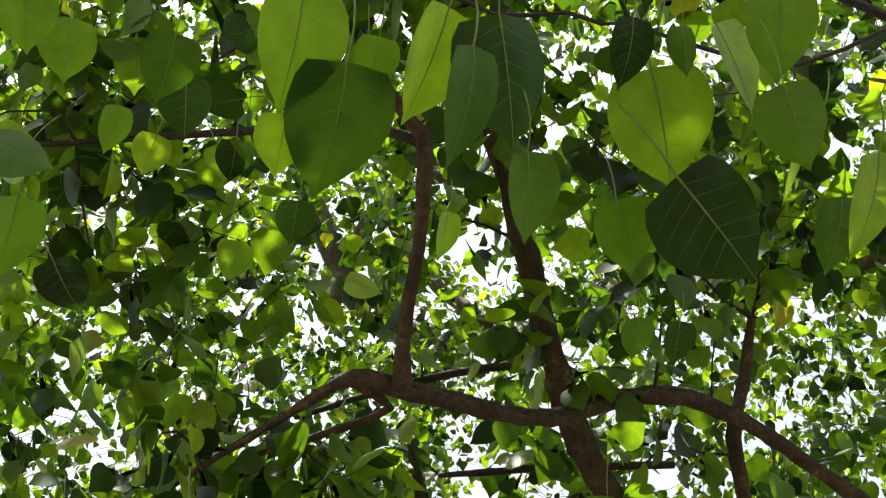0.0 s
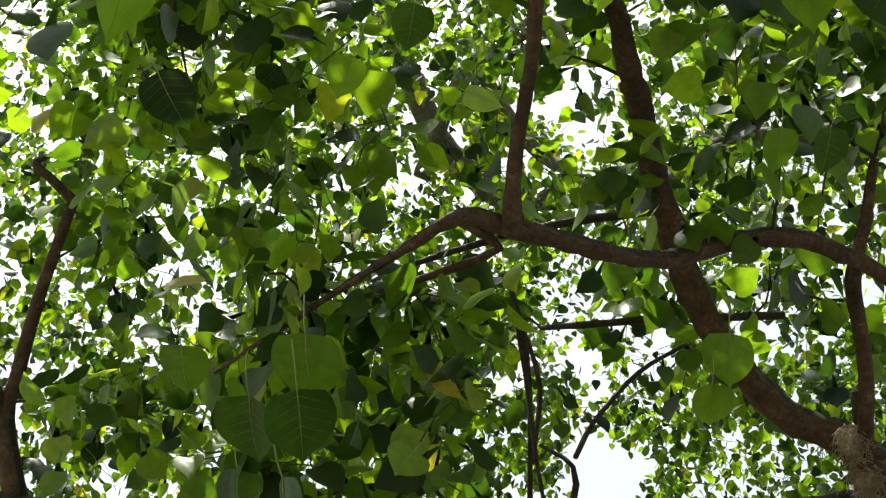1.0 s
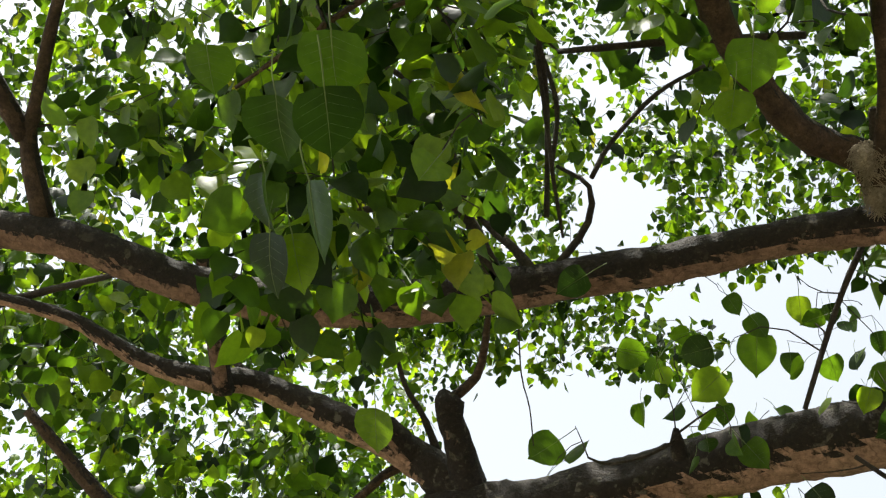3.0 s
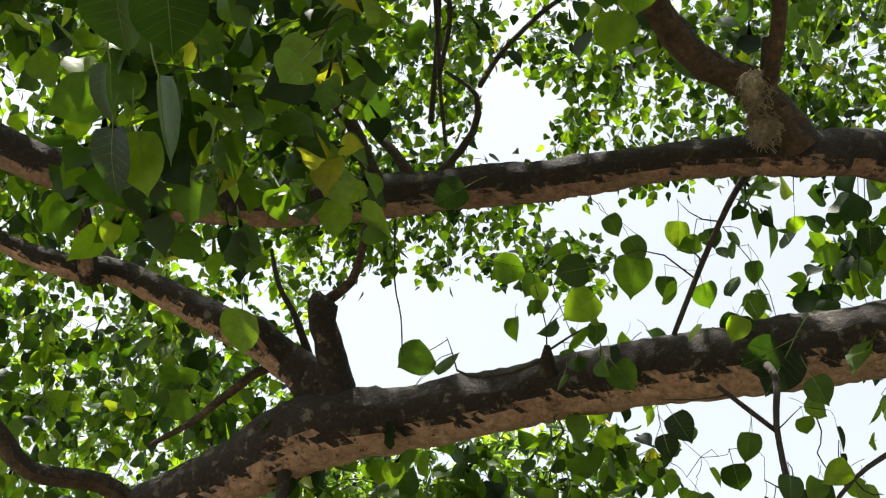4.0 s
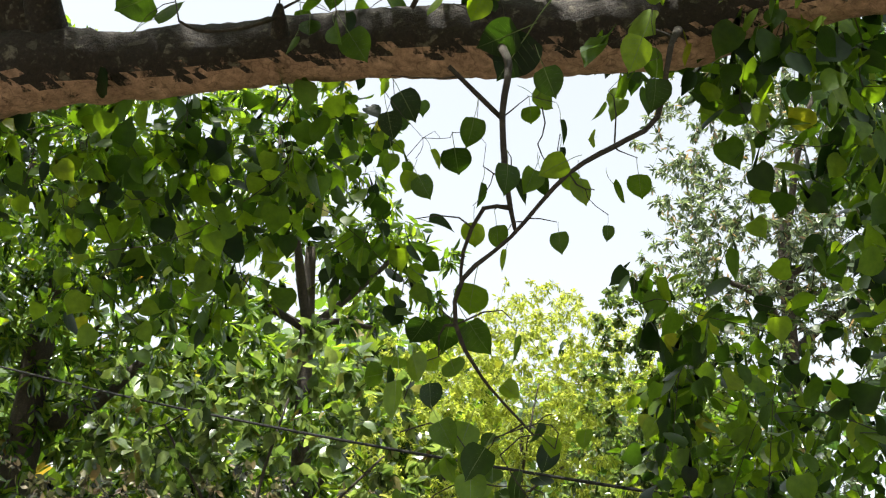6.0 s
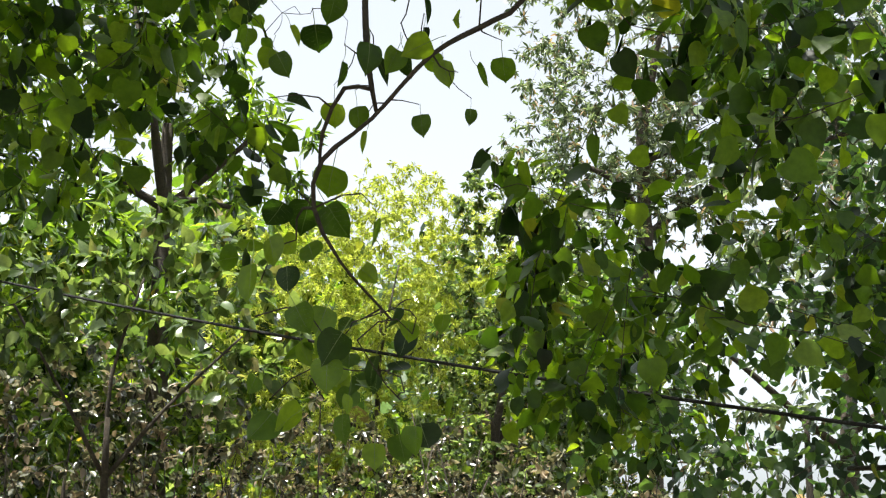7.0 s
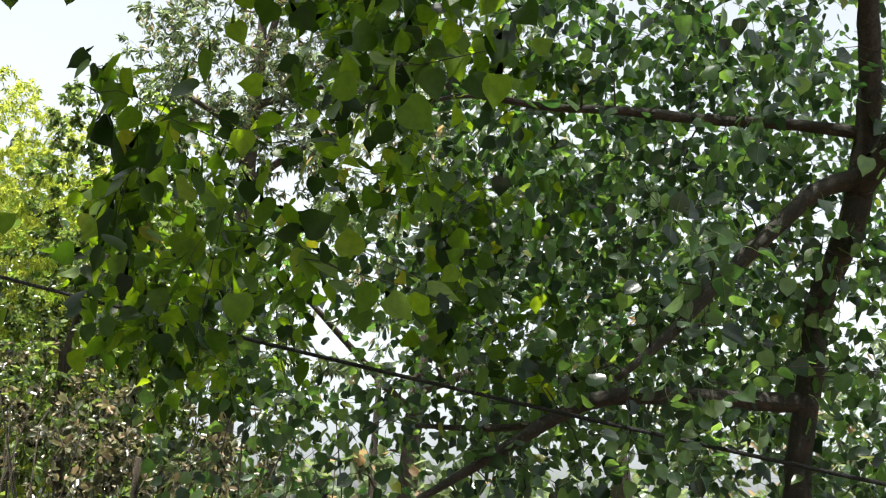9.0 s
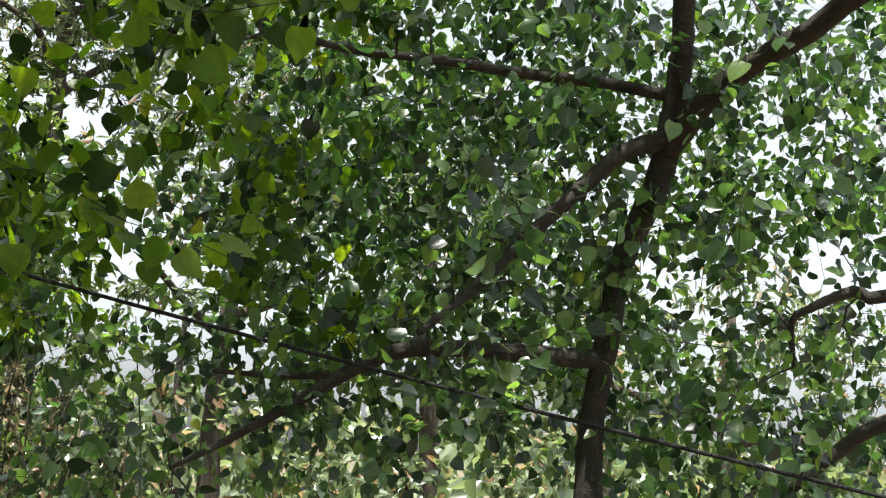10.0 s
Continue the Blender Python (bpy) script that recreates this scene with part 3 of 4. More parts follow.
fig_limb("branch", [(-0.19, 3.05, 4.10, 0.019), (-0.14, 3.02, 4.15, 0.013), (-0.06, 2.99, 4.26, 0.012), (-0.05, 2.91, 4.34, 0.009), (-0.15, 2.93, 4.46, 0.006)], twig_bark, "", 8)
fig_limb("branch", [(-0.17, 2.94, 4.46, 0.009), (-0.14, 2.86, 4.67, 0.009), (-0.19, 2.76, 4.89, 0.008)], twig_bark, "", 6)
fig_limb("branch", [(-0.04, 2.89, 4.36, 0.009), (0.03, 2.89, 4.51, 0.009), (0.19, 2.85, 4.68, 0.008), (0.36, 2.85, 4.80, 0.007)], twig_bark, "", 6)
fig_limb("branch", [(-2.04, 3.40, 3.93, 0.019), (-1.83, 3.64, 3.73, 0.029), (-1.70, 3.77, 3.62, 0.034), (-1.58, 3.88, 3.51, 0.035), (-1.38, 4.04, 3.54, 0.037), (-1.26, 4.17, 3.49, 0.037)], branch_bark, "", 10)
fig_limb("hanging_root", [(-0.73, 4.04, 3.65, 0.033), (-0.72, 3.97, 3.52, 0.022), (-0.70, 3.90, 3.30, 0.018), (-0.65, 3.85, 3.03, 0.016), (-0.63, 3.83, 2.75, 0.014), (-0.62, 3.78, 2.52, 0.012), (-0.61, 3.76, 2.34, 0.008)], branch_bark, "thin brown hanging shoot", 10)
fig_limb("branch", [(0.78, 3.00, 4.13, 0.011), (0.69, 3.08, 3.98, 0.010), (0.61, 3.14, 3.81, 0.009), (0.54, 3.20, 3.65, 0.007)], twig_bark, "", 6)
fig_limb("branch", [(1.38, 3.32, 3.76, 0.016)] + [(1.21, 2.97, 3.48, 0.008), (1.18, 3.01, 3.29, 0.008), (1.09, 3.00, 3.21, 0.007), (0.92, 2.96, 3.08, 0.006), (0.78, 3.00, 2.91, 0.005), (0.66, 3.00, 2.79, 0.006), (0.65, 3.03, 2.68, 0.006), (0.72, 3.05, 2.56, 0.004), (0.89, 3.21, 2.46, 0.003)], twig_bark, "", 8)
fig_limb("branch", [(0.86, 3.56, 3.80, 0.014)] + [(0.80, 3.12, 3.46, 0.011), (0.77, 3.06, 3.28, 0.008), (0.77, 3.01, 3.06, 0.008), (0.79, 3.00, 2.93, 0.005)], twig_bark, "", 8)
fig_limb("branch", [(0.78, 2.99, 2.98, 0.005), (0.71, 3.00, 2.98, 0.006), (0.67, 3.05, 2.88, 0.005), (0.67, 3.08, 2.80, 0.004)], twig_bark, "", 6)
fig_limb("branch", [(0.77, 3.07, 3.27, 0.007), (0.68, 3.05, 3.34, 0.007), (0.62, 3.04, 3.39, 0.006)], twig_bark, "", 6)
low_lines = lines[-4:]

fig_limb("branch", [(-2.65, 3.34, 4.28, 0.019), (-2.44, 3.41, 4.38, 0.017), (-2.12, 3.41, 4.47, 0.015), (-1.74, 3.25, 4.40, 0.011)], twig_bark, "", 8)
fig_limb("branch", [(-1.44, 3.67, 4.15, 0.042), (-1.43, 3.48, 4.24, 0.035), (-1.41, 3.25, 4.29, 0.029), (-1.37, 3.07, 4.29, 0.023)], dark_bark, "", 8)
fig_limb("branch", [(-0.13, 3.00, 5.11, 0.010), (0.01, 2.94, 5.04, 0.013), (0.23, 2.93, 5.03, 0.014), (0.41, 2.86, 4.94, 0.015), (0.69, 2.78, 4.83, 0.013)], twig_bark, "", 8)
fig_limb("branch", [(-0.19, 2.59, 4.67, 0.007), (-0.17, 2.73, 4.48, 0.008), (-0.16, 2.82, 4.32, 0.007), (-0.14, 2.92, 4.14, 0.005)], twig_bark, "", 8)
fig_limb("branch", [(-0.59, 2.52, 4.92, 0.009), (-0.29, 2.55, 5.07, 0.013), (-0.01, 2.58, 5.18, 0.015), (0.35, 2.56, 5.18, 0.015)], twig_bark, "", 8)
fig_limb("branch", [(-0.86, 2.59, 4.80, 0.009), (-0.60, 2.69, 4.65, 0.011), (-0.49, 2.74, 4.48, 0.013), (-0.47, 2.88, 4.25, 0.018)], twig_bark, "", 8)
fig_limb("branch", [(-0.21, 2.45, 4.77, 0.007), (-0.17, 2.62, 4.63, 0.009), (-0.17, 2.77, 4.48, 0.009), (-0.19, 2.93, 4.24, 0.009)], twig_bark, "", 8)
fig_limb("stub", [(-0.71, 3.94, 3.95, 0.062), (-0.80, 3.83, 4.00, 0.049), (-0.84, 3.76, 4.03, 0.039), (-0.85, 3.75, 4.04, 0.025)], dark_bark, "", 10, 0.2, 0.03)
fig_limb("branch", [(-0.67, 3.92, 3.99, 0.018), (-0.72, 3.84, 4.11, 0.013), (-0.78, 3.77, 4.20, 0.010), (-0.81, 3.69, 4.31, 0.007)], twig_bark, "", 10, 0.2, 0.03)
fig_limb("branch", [(-0.78, 3.96, 3.98, 0.020), (-0.86, 3.96, 3.95, 0.019), (-0.97, 3.98, 3.86, 0.016), (-1.10, 4.04, 3.78, 0.013), (-1.24, 4.05, 3.69, 0.009)], branch_bark, "", 10, 0.2, 0.03)
fig_limb("stub", [(0.19, 3.64, 3.77, 0.032), (0.18, 3.59, 3.80, 0.023), (0.18, 3.56, 3.83, 0.009)], dark_bark, "", 10, 0.15, 0.03)
fig_limb("branch", [(0.17, 3.58, 3.79, 0.007), (0.07, 3.56, 3.73, 0.006), (-0.05, 3.53, 3.69, 0.005), (-0.11, 3.47, 3.68, 0.004)], twig_bark, "", 5, 0.15, 0.03)
fig_limb("hanging_root", [(-0.30, 3.11, 4.01, 0.003), (-0.305, 3.27, 3.88, 0.0025), (-0.285, 3.33, 3.79, 0.0025), (-0.28, 3.40, 3.69, 0.002)], twig_bark, "", 5, 0.15, 0.03)
GAPS = [(0.2, 2.2, 57, 59), (1.5, 20, 36.2, 38.5), (-9, 1, 28, 34.5), (-1.5, 4, 39.5, 43.5), (0, 6, 28, 32.5), (8, 21.5, 19, 30)]
GAPS += [(-11, -8.5, 57, 58.6), (-7, -4.5, 60, 61.5), (-14, -11.5, 54.5, 56)]
PALE = [(18, 26.5, 17.0, 25)]
for _ in range(30):
    a, e = rng.uniform(-46, 2), rng.uniform(44, 65)
    GAPS.append((a, a + 1.5 / math.cos(radians(e)), e, e + 1.3))
crown_and_shade_ends = np.vstack([
    # next three rows: unseen leaves overhead, added to shade the near ones
    dome(rng, (-150, -55), (66, 84), (2.6, 4.4), 100),
    dome(rng, (-180, 180), (69, 90), (3.2, 6.5), 330),
    dome(rng, (-190, 0), (71, 86), (3.0, 7.0), 300),
    dome(rng, (-52, 50), (50, 80), (2.8, 4.5), 150, GAPS),
    dome(rng, (-56, 55), (44, 80), (4.5, 7.5), 620, GAPS),
    dome(rng, (-24, -8), (40, 52), (2.5, 4.0), 50, GAPS),
    dome(rng, (-24, -14), (35.5, 42), (2.8, 3.4), 10),
    dome(rng, (14, 42), (54, 63), (3.0, 4.6), 42),
    dome(rng, (-44, -14), (30, 40), (5.0, 8.0), 130),
    dome(rng, (14, 21), (30, 41), (3.8, 5.5), 15),
    dome(rng, (19, 28), (30, 37), (4.6, 6.0), 26),
    dome(rng, (1, 9), (20.5, 27.5), (4.6, 6.0), 14),
    dome(rng, (20, 29), (9, 19), (5.0, 6.8), 24, PALE),
    dome(rng, (19.5, 26), (13, 20), (4.6, 6.0), 10),
    dome(rng, (-32, -18), (42, 48.5), (3.4, 4.8), 28),
    dome(rng, (-48, -10), (18, 44), (5.5, 9.5), 800, GAPS),
    dome(rng, (-16, 8), (20.5, 30), (4.6, 6.5), 60, GAPS),
    dome(rng, (-7, 9.5), (17.5, 27.5), (4.6, 6.2), 34, [(2, 8, 16, 19)]),
    dome(rng, (28.5, 37), (14, 36), (5.5, 9.0), 36, GAPS),
    dome(rng, (34, 43), (7, 24), (6.0, 9.0), 60),
    dome(rng, (20, 30), (6, 17), (5.5, 9.0), 60, GAPS),
    dome(rng, (21, 37), (10, 22), (5.0, 7.5), 30, PALE),
    dome(rng, (22.5, 37), (20, 30), (4.2, 5.5), 16, PALE),
    dome(rng, (25, 31), (26, 33), (3.8, 4.6), 7),
    dome(rng, (21, 38), (10, 24), (4.1, 5.0), 10, PALE),
    dome(rng, (27, 33), (23, 36), (4.5, 7.5), 34),
    dome(rng, (20, 34), (29, 37), (4.0, 6.0), 40),
    # next three: clusters towards the sun, mostly unseen, added to shade leaves below
    rng.normal((-0.25, 0.10, 4.6), (0.50, 0.45, 0.35), (70, 3)),
    rng.normal((-0.06, 0.18, 3.9), (0.30, 0.22, 0.22), (40, 3)),
    rng.normal((-0.85, 1.28, 4.5), (0.38, 0.38, 0.30), (26, 3)),
])
high_and_shade_ends = np.vstack([
    # next two rows: canopy behind and to the left, unseen, added for its shade
    dome(rng, (60, 300), (45, 88), (5.0, 10.0), 500, GAPS),
    dome(rng, (-105, -50), (42, 75), (4.0, 8.0), 600, GAPS),
    dome(rng, (-58, 58), (38, 80), (7.5, 11.5), 2450, GAPS, 7.2),
    dome(rng, (-48, -6), (16, 38), (9.5, 12.0), 1500, GAPS),
    dome(rng, (-12, 6), (34, 40), (7.5, 10.0), 150, GAPS, 8.0),
    dome(rng, (-20, 34), (36, 46), (6.5, 11.0), 560, GAPS, 7.5),
    dome(rng, (-45, -2), (44, 68), (6.5, 10.5), 640, GAPS, 7.2),
    # added over the right-hand sprays to keep sun off them
    dome(rng, (8, 34), (42, 62), (6.5, 10.0), 260),
])
fig_crown(rng, fig, lines, crown_and_shade_ends, 6, 10, (0.08, 0.11), 200)
fig_crown(rng, fig, lines, dome(rng, (2, 16), (31, 38), (3.9, 4.9), 12), 3, 5, (0.075, 0.10), 60, (0.3, 0.9), 0.3)
fig_crown(rng, fig, lines, high_and_shade_ends, 9, 14, (0.055, 0.085), 0, far=True)
low_ends = np.vstack([dome(rng, (9.5, 17), (11, 18), (3.0, 3.4), 15), dome(rng, (10, 18), (22, 29.5), (3.0, 3.5), 3)])
fig_crown(rng, fig, low_lines, low_ends, 2, 4, (0.06, 0.085), 100, (0.6, 0.95), 0.3)
fig_limb("branch", [(0.9, 0.6, 3.0, 0.008)] + [(0.23, 0.16, 2.60, 0.003), (0.20, 0.23, 2.58, 0.002), (0.15, 0.22, 2.59, 0.002), (0.09, 0.22, 2.60, 0.002), (0.02, 0.18, 2.61, 0.002)], twig_bark, "", 6)
fig_limb("branch", [(0.20, 0.23, 2.58, 0.002), (0.26, 0.25, 2.56, 0.002), (0.34, 0.28, 2.58, 0.002), (0.43, 0.27, 2.62, 0.002)], twig_bark, "", 6)
put_leaf(fig, (-0.072, 2.787, 3.878), (-0.89, 0.22, -0.40), (-0.03, -0.90, -0.43), 0.105, 0)
put_leaf(fig, (0.870, 3.305, 3.678), (-0.87, 0.24, -0.43), (0.01, -0.87, -0.50), 0.127, 1)
put_leaf(fig, (0.902, 3.309, 3.674), (-0.49, 0.41, -0.77), (-0.40, -0.89, -0.21), 0.164, 2)
put_leaf(fig, (1.166, 2.938, 3.740), (-0.57, 0.39, -0.72), (-0.26, -0.92, -0.30), 0.075, 3)
put_leaf(fig, (-0.753, 3.185, 3.721), (-0.12, 0.74, -0.66), (-0.35, -0.65, -0.67), 0.153, 4)
put_leaf(fig, (-0.040, 0.113, 2.406), (-0.20, 0.83, -0.52), (0.74, -0.22, -0.63), 0.085, 0)
put_leaf(fig, (-0.019, 0.169, 2.406), (-0.18, 0.83, -0.52), (0.60, -0.33, -0.73), 0.095, 1)
put_leaf(fig, (-0.062, 0.194, 2.384), (-0.25, 0.82, -0.52), (0.50, -0.35, -0.79), 0.043, 2)
put_leaf(fig, (0.053, 0.160, 2.468), (-0.34, 0.80, -0.50), (0.81, -0.03, -0.58), 0.090, 0)
put_leaf(fig, (0.067, 0.148, 2.365), (-0.05, 0.85, -0.53), (0.89, -0.20, -0.40), 0.079, 1)
put_leaf(fig, (0.089, 0.170, 2.472), (0.09, 0.85, -0.52), (0.63, -0.46, -0.63), 0.099, 2)
put_leaf(fig, (0.100, 0.241, 2.391), (-0.01, 0.85, -0.53), (0.76, -0.34, -0.56), 0.065, 0)
put_leaf(fig, (0.202, 0.231, 2.490), (0.18, 0.84, -0.52), (0.16, -0.54, -0.82), 0.094, 1)
put_leaf(fig, (0.215, 0.301, 2.445), (0.58, 0.70, -0.42), (0.23, -0.64, -0.74), 0.103, 2)
put_leaf(fig, (0.172, 0.330, 2.467), (0.18, 0.84, -0.52), (0.36, -0.55, -0.76), 0.061, 0)
put_leaf(fig, (0.294, 0.171, 2.489), (0.09, 0.85, -0.52), (0.36, -0.52, -0.77), 0.072, 1)
put_leaf(fig, (0.284, 0.219, 2.420), (0.27, 0.82, -0.50), (0.27, -0.57, -0.78), 0.065, 2)
put_leaf(fig, (0.250, 0.199, 2.490), (0.43, 0.77, -0.47), (0.73, -0.60, -0.33), 0.074, 0)
put_leaf(fig, (0.340, 0.326, 2.437), (-0.08, 0.84, -0.53), (0.52, -0.42, -0.75), 0.061, 1)
put_leaf(fig, (-0.266, 0.190, 2.376), (0.91, 0.36, -0.20), (0.31, -0.92, -0.25), 0.050, 2)
put_leaf(fig, (-0.268, 0.252, 2.408), (-0.25, 0.82, -0.52), (0.89, -0.01, -0.45), 0.065, 0)
put_leaf(fig, (0.185, 0.178, 2.465), (-0.08, 0.84, -0.53), (0.68, -0.34, -0.65), 0.052, 1)
put_leaf(fig, (0.322, 0.283, 2.468), (-0.34, 0.80, -0.50), (0.90, 0.12, -0.41), 0.063, 2)
put_leaf(fig, (0.003, 0.164, 2.434), (-0.25, 0.82, -0.52), (0.43, -0.38, -0.82), 0.038, 0)
put_leaf(fig, (0.339, 0.254, 2.371), (-0.08, 0.84, -0.53), (0.72, -0.32, -0.62), 0.076, 1)
put_leaf(fig, (0.222, 0.191, 2.473), (0.09, 0.85, -0.52), (0.66, -0.45, -0.61), 0.038, 2)
put_leaf(fig, (0.040, 0.304, 2.425), (-0.17, 0.83, -0.52), (0.86, -0.13, -0.48), 0.038, 0)
put_leaf(fig, (-0.268, 0.364, 2.990), (-0.25, 0.82, -0.52), (0.57, -0.30, -0.76), 0.082, 1)
put_leaf(fig, (-0.379, 0.328, 2.973), (-0.17, 0.83, -0.52), (0.51, -0.38, -0.77), 0.075, 2)
put_leaf(fig, (-0.392, 0.252, 2.887), (0.01, 0.85, -0.53), (0.52, -0.46, -0.72), 0.076, 0)
put_leaf(fig, (-0.340, 0.427, 2.942), (-0.17, 0.83, -0.52), (0.86, -0.13, -0.48), 0.058, 1)
put_leaf(fig, (-0.283, 0.448, 3.063), (-0.08, 0.84, -0.53), (0.52, -0.42, -0.75), 0.080, 2)
put_leaf(fig, (-0.348, 0.548, 3.108), (-0.42, 0.77, -0.49), (0.33, -0.37, -0.87), 0.058, 0)
put_leaf(fig, (-0.248, 0.572, 3.122), (-0.17, 0.83, -0.52), (0.44, -0.41, -0.80), 0.058, 1)
put_leaf(fig, (-0.270, 0.742, 3.137), (-0.42, 0.77, -0.49), (0.47, -0.28, -0.84), 0.061, 2)
put_leaf(fig, (0.310, 0.764, 2.894), (-0.17, 0.83, -0.52), (0.51, -0.38, -0.77), 0.058, 0)
put_leaf(fig, (0.272, 0.819, 2.985), (-0.08, 0.84, -0.53), (0.44, -0.45, -0.78), 0.058, 1)
put_leaf(fig, (-0.118, 0.754, 3.040), (0.91, 0.36, -0.20), (0.33, -0.93, -0.17), 0.054, 2)
put_leaf(fig, (-0.160, 0.607, 3.003), (-0.25, 0.82, -0.52), (0.35, -0.42, -0.84), 0.058, 0)
put_leaf(fig, (-0.038, 0.363, 2.912), (-0.08, 0.97, -0.21), (-0.18, -0.22, -0.96), 0.064, 0)
put_leaf(fig, (-0.400, 0.401, 2.816), (-0.82, 0.57, 0.02), (-0.36, -0.48, -0.80), 0.074, 3)
put_leaf(fig, (-0.272, 0.573, 3.115), (0.24, 0.95, -0.18), (-0.06, -0.18, -0.98), 0.062, 2)
put_leaf(fig, (-0.388, 1.095, 2.986), (-0.10, 0.88, -0.47), (-0.09, -0.48, -0.88), 0.116, 1)
put_leaf(fig, (-0.405, 1.151, 2.930), (-0.02, 0.89, -0.46), (0.35, -0.43, -0.83), 0.116, 0)
put_leaf(fig, (-0.497, 1.209, 2.986), (-0.10, 0.88, -0.47), (-0.34, -0.47, -0.81), 0.114, 3)
put_leaf(fig, (-0.588, 1.130, 3.021), (-0.11, 0.94, -0.31), (-0.11, -0.32, -0.94), 0.087, 2)
put_leaf(fig, (-0.600, 1.564, 3.026), (-0.16, 0.61, -0.78), (-0.56, -0.70, -0.44), 0.115, 1)
put_leaf(fig, (-0.563, 1.575, 3.030), (0.07, 0.63, -0.77), (-0.25, -0.74, -0.62), 0.110, 0)
put_leaf(fig, (-0.600, 1.490, 3.103), (-0.09, 0.62, -0.78), (-0.83, -0.48, -0.28), 0.110, 3)
put_leaf(fig, (-0.527, 1.519, 3.102), (0.03, 0.63, -0.78), (-0.86, -0.37, -0.34), 0.150, 2)
put_leaf(fig, (-0.490, 0.663, 3.001), (0.24, 0.87, -0.42), (-0.11, -0.41, -0.91), 0.081, 1)
put_leaf(fig, (0.282, 1.551, 3.417), (-0.10, 0.88, -0.47), (-0.42, -0.46, -0.78), 0.111, 0)
put_leaf(fig, (0.242, 1.621, 3.357), (-0.10, 0.88, -0.47), (0.08, -0.46, -0.88), 0.089, 3)

# leaves of the sprays that hang in the open
spray_ends = []


def hang_leaf(begin, way, face, size, shape):
    put_leaf(fig, begin, way, face, size, shape)
    spray_ends.append(np.array(begin) - np.array(way) * size * LEAF_SHAPES[shape][2])


hang_leaf((0.667, 2.927, 3.192), (-0.08, 0.45, -0.89), (0.34, -0.83, -0.45), 0.081, 0)
hang_leaf((0.641, 3.047, 3.160), (0.28, 0.68, -0.67), (-0.12, -0.67, -0.73), 0.089, 1)
hang_leaf((0.544, 3.016, 3.057), (0.57, 0.24, -0.79), (0.16, -0.97, -0.18), 0.067, 2)
hang_leaf((0.539, 3.078, 3.096), (-0.26, 0.37, -0.89), (-0.12, -0.93, -0.35), 0.058, 3)
hang_leaf((0.718, 3.062, 3.077), (-0.01, 0.29, -0.96), (0.88, -0.46, -0.15), 0.069, 0)
hang_leaf((0.750, 2.914, 3.067), (0.02, -0.10, -0.99), (0.31, -0.95, 0.10), 0.079, 1)
hang_leaf((0.972, 3.055, 3.097), (-0.95, 0.07, 0.31), (-0.22, -0.85, -0.47), 0.058, 2)
hang_leaf((0.881, 2.903, 3.122), (0.11, 0.54, -0.83), (0.88, -0.44, -0.17), 0.056, 3)
hang_leaf((0.896, 2.949, 3.222), (0.34, 0.37, -0.86), (0.82, -0.56, 0.09), 0.069, 0)
hang_leaf((0.835, 3.021, 3.288), (0.28, 0.71, -0.64), (0.00, -0.67, -0.74), 0.059, 1)
hang_leaf((0.820, 2.824, 3.296), (0.39, 0.15, -0.91), (-0.43, -0.85, -0.32), 0.083, 2)
hang_leaf((0.472, 3.025, 3.117), (0.08, 0.35, -0.93), (0.30, -0.90, -0.31), 0.051, 3)
hang_leaf((0.589, 3.099, 3.173), (0.57, 0.23, -0.79), (0.70, -0.64, 0.31), 0.058, 0)
hang_leaf((0.496, 3.060, 3.312), (0.53, 0.05, -0.85), (-0.10, -0.99, -0.13), 0.088, 1)
hang_leaf((0.452, 2.949, 3.194), (0.26, 0.41, -0.87), (-0.38, -0.79, -0.49), 0.070, 2)
hang_leaf((0.713, 3.132, 2.993), (0.11, 0.55, -0.83), (-0.41, -0.74, -0.54), 0.072, 3)
hang_leaf((0.743, 3.004, 2.938), (0.27, 0.49, -0.83), (0.28, -0.86, -0.42), 0.063, 0)
hang_leaf((0.913, 3.035, 2.948), (0.03, -0.06, -1.00), (-0.56, -0.83, 0.04), 0.057, 1)
hang_leaf((0.782, 3.063, 2.900), (-0.01, 0.30, -0.95), (0.88, -0.45, -0.15), 0.059, 2)
hang_leaf((0.575, 3.025, 2.940), (1.00, 0.01, -0.09), (0.07, -0.73, 0.68), 0.070, 3)
hang_leaf((1.031, 2.997, 2.963), (0.07, 0.22, -0.97), (0.32, -0.93, -0.18), 0.043, 0)
hang_leaf((1.023, 2.966, 3.295), (-0.24, 0.50, -0.83), (0.84, -0.32, -0.44), 0.058, 1)
hang_leaf((1.069, 2.797, 3.399), (-0.27, 0.22, -0.94), (0.23, -0.93, -0.29), 0.100, 2)
hang_leaf((1.132, 2.882, 3.333), (0.08, 0.36, -0.93), (0.24, -0.91, -0.33), 0.088, 3)
hang_leaf((1.095, 2.934, 3.084), (0.28, 0.57, -0.77), (-0.43, -0.64, -0.63), 0.071, 0)
hang_leaf((0.699, 3.055, 2.797), (-0.05, 0.67, -0.74), (-0.38, -0.70, -0.60), 0.098, 1)
hang_leaf((0.658, 3.137, 2.732), (-0.05, 0.65, -0.75), (0.06, -0.75, -0.66), 0.107, 2)
hang_leaf((0.705, 3.141, 2.724), (0.52, 0.03, -0.85), (-0.56, -0.75, -0.37), 0.099, 3)
hang_leaf((0.816, 3.107, 2.679), (0.21, 0.70, -0.68), (0.89, -0.42, -0.17), 0.085, 0)
hang_leaf((0.576, 3.023, 2.685), (-0.38, 0.62, -0.69), (-0.09, -0.77, -0.64), 0.082, 1)
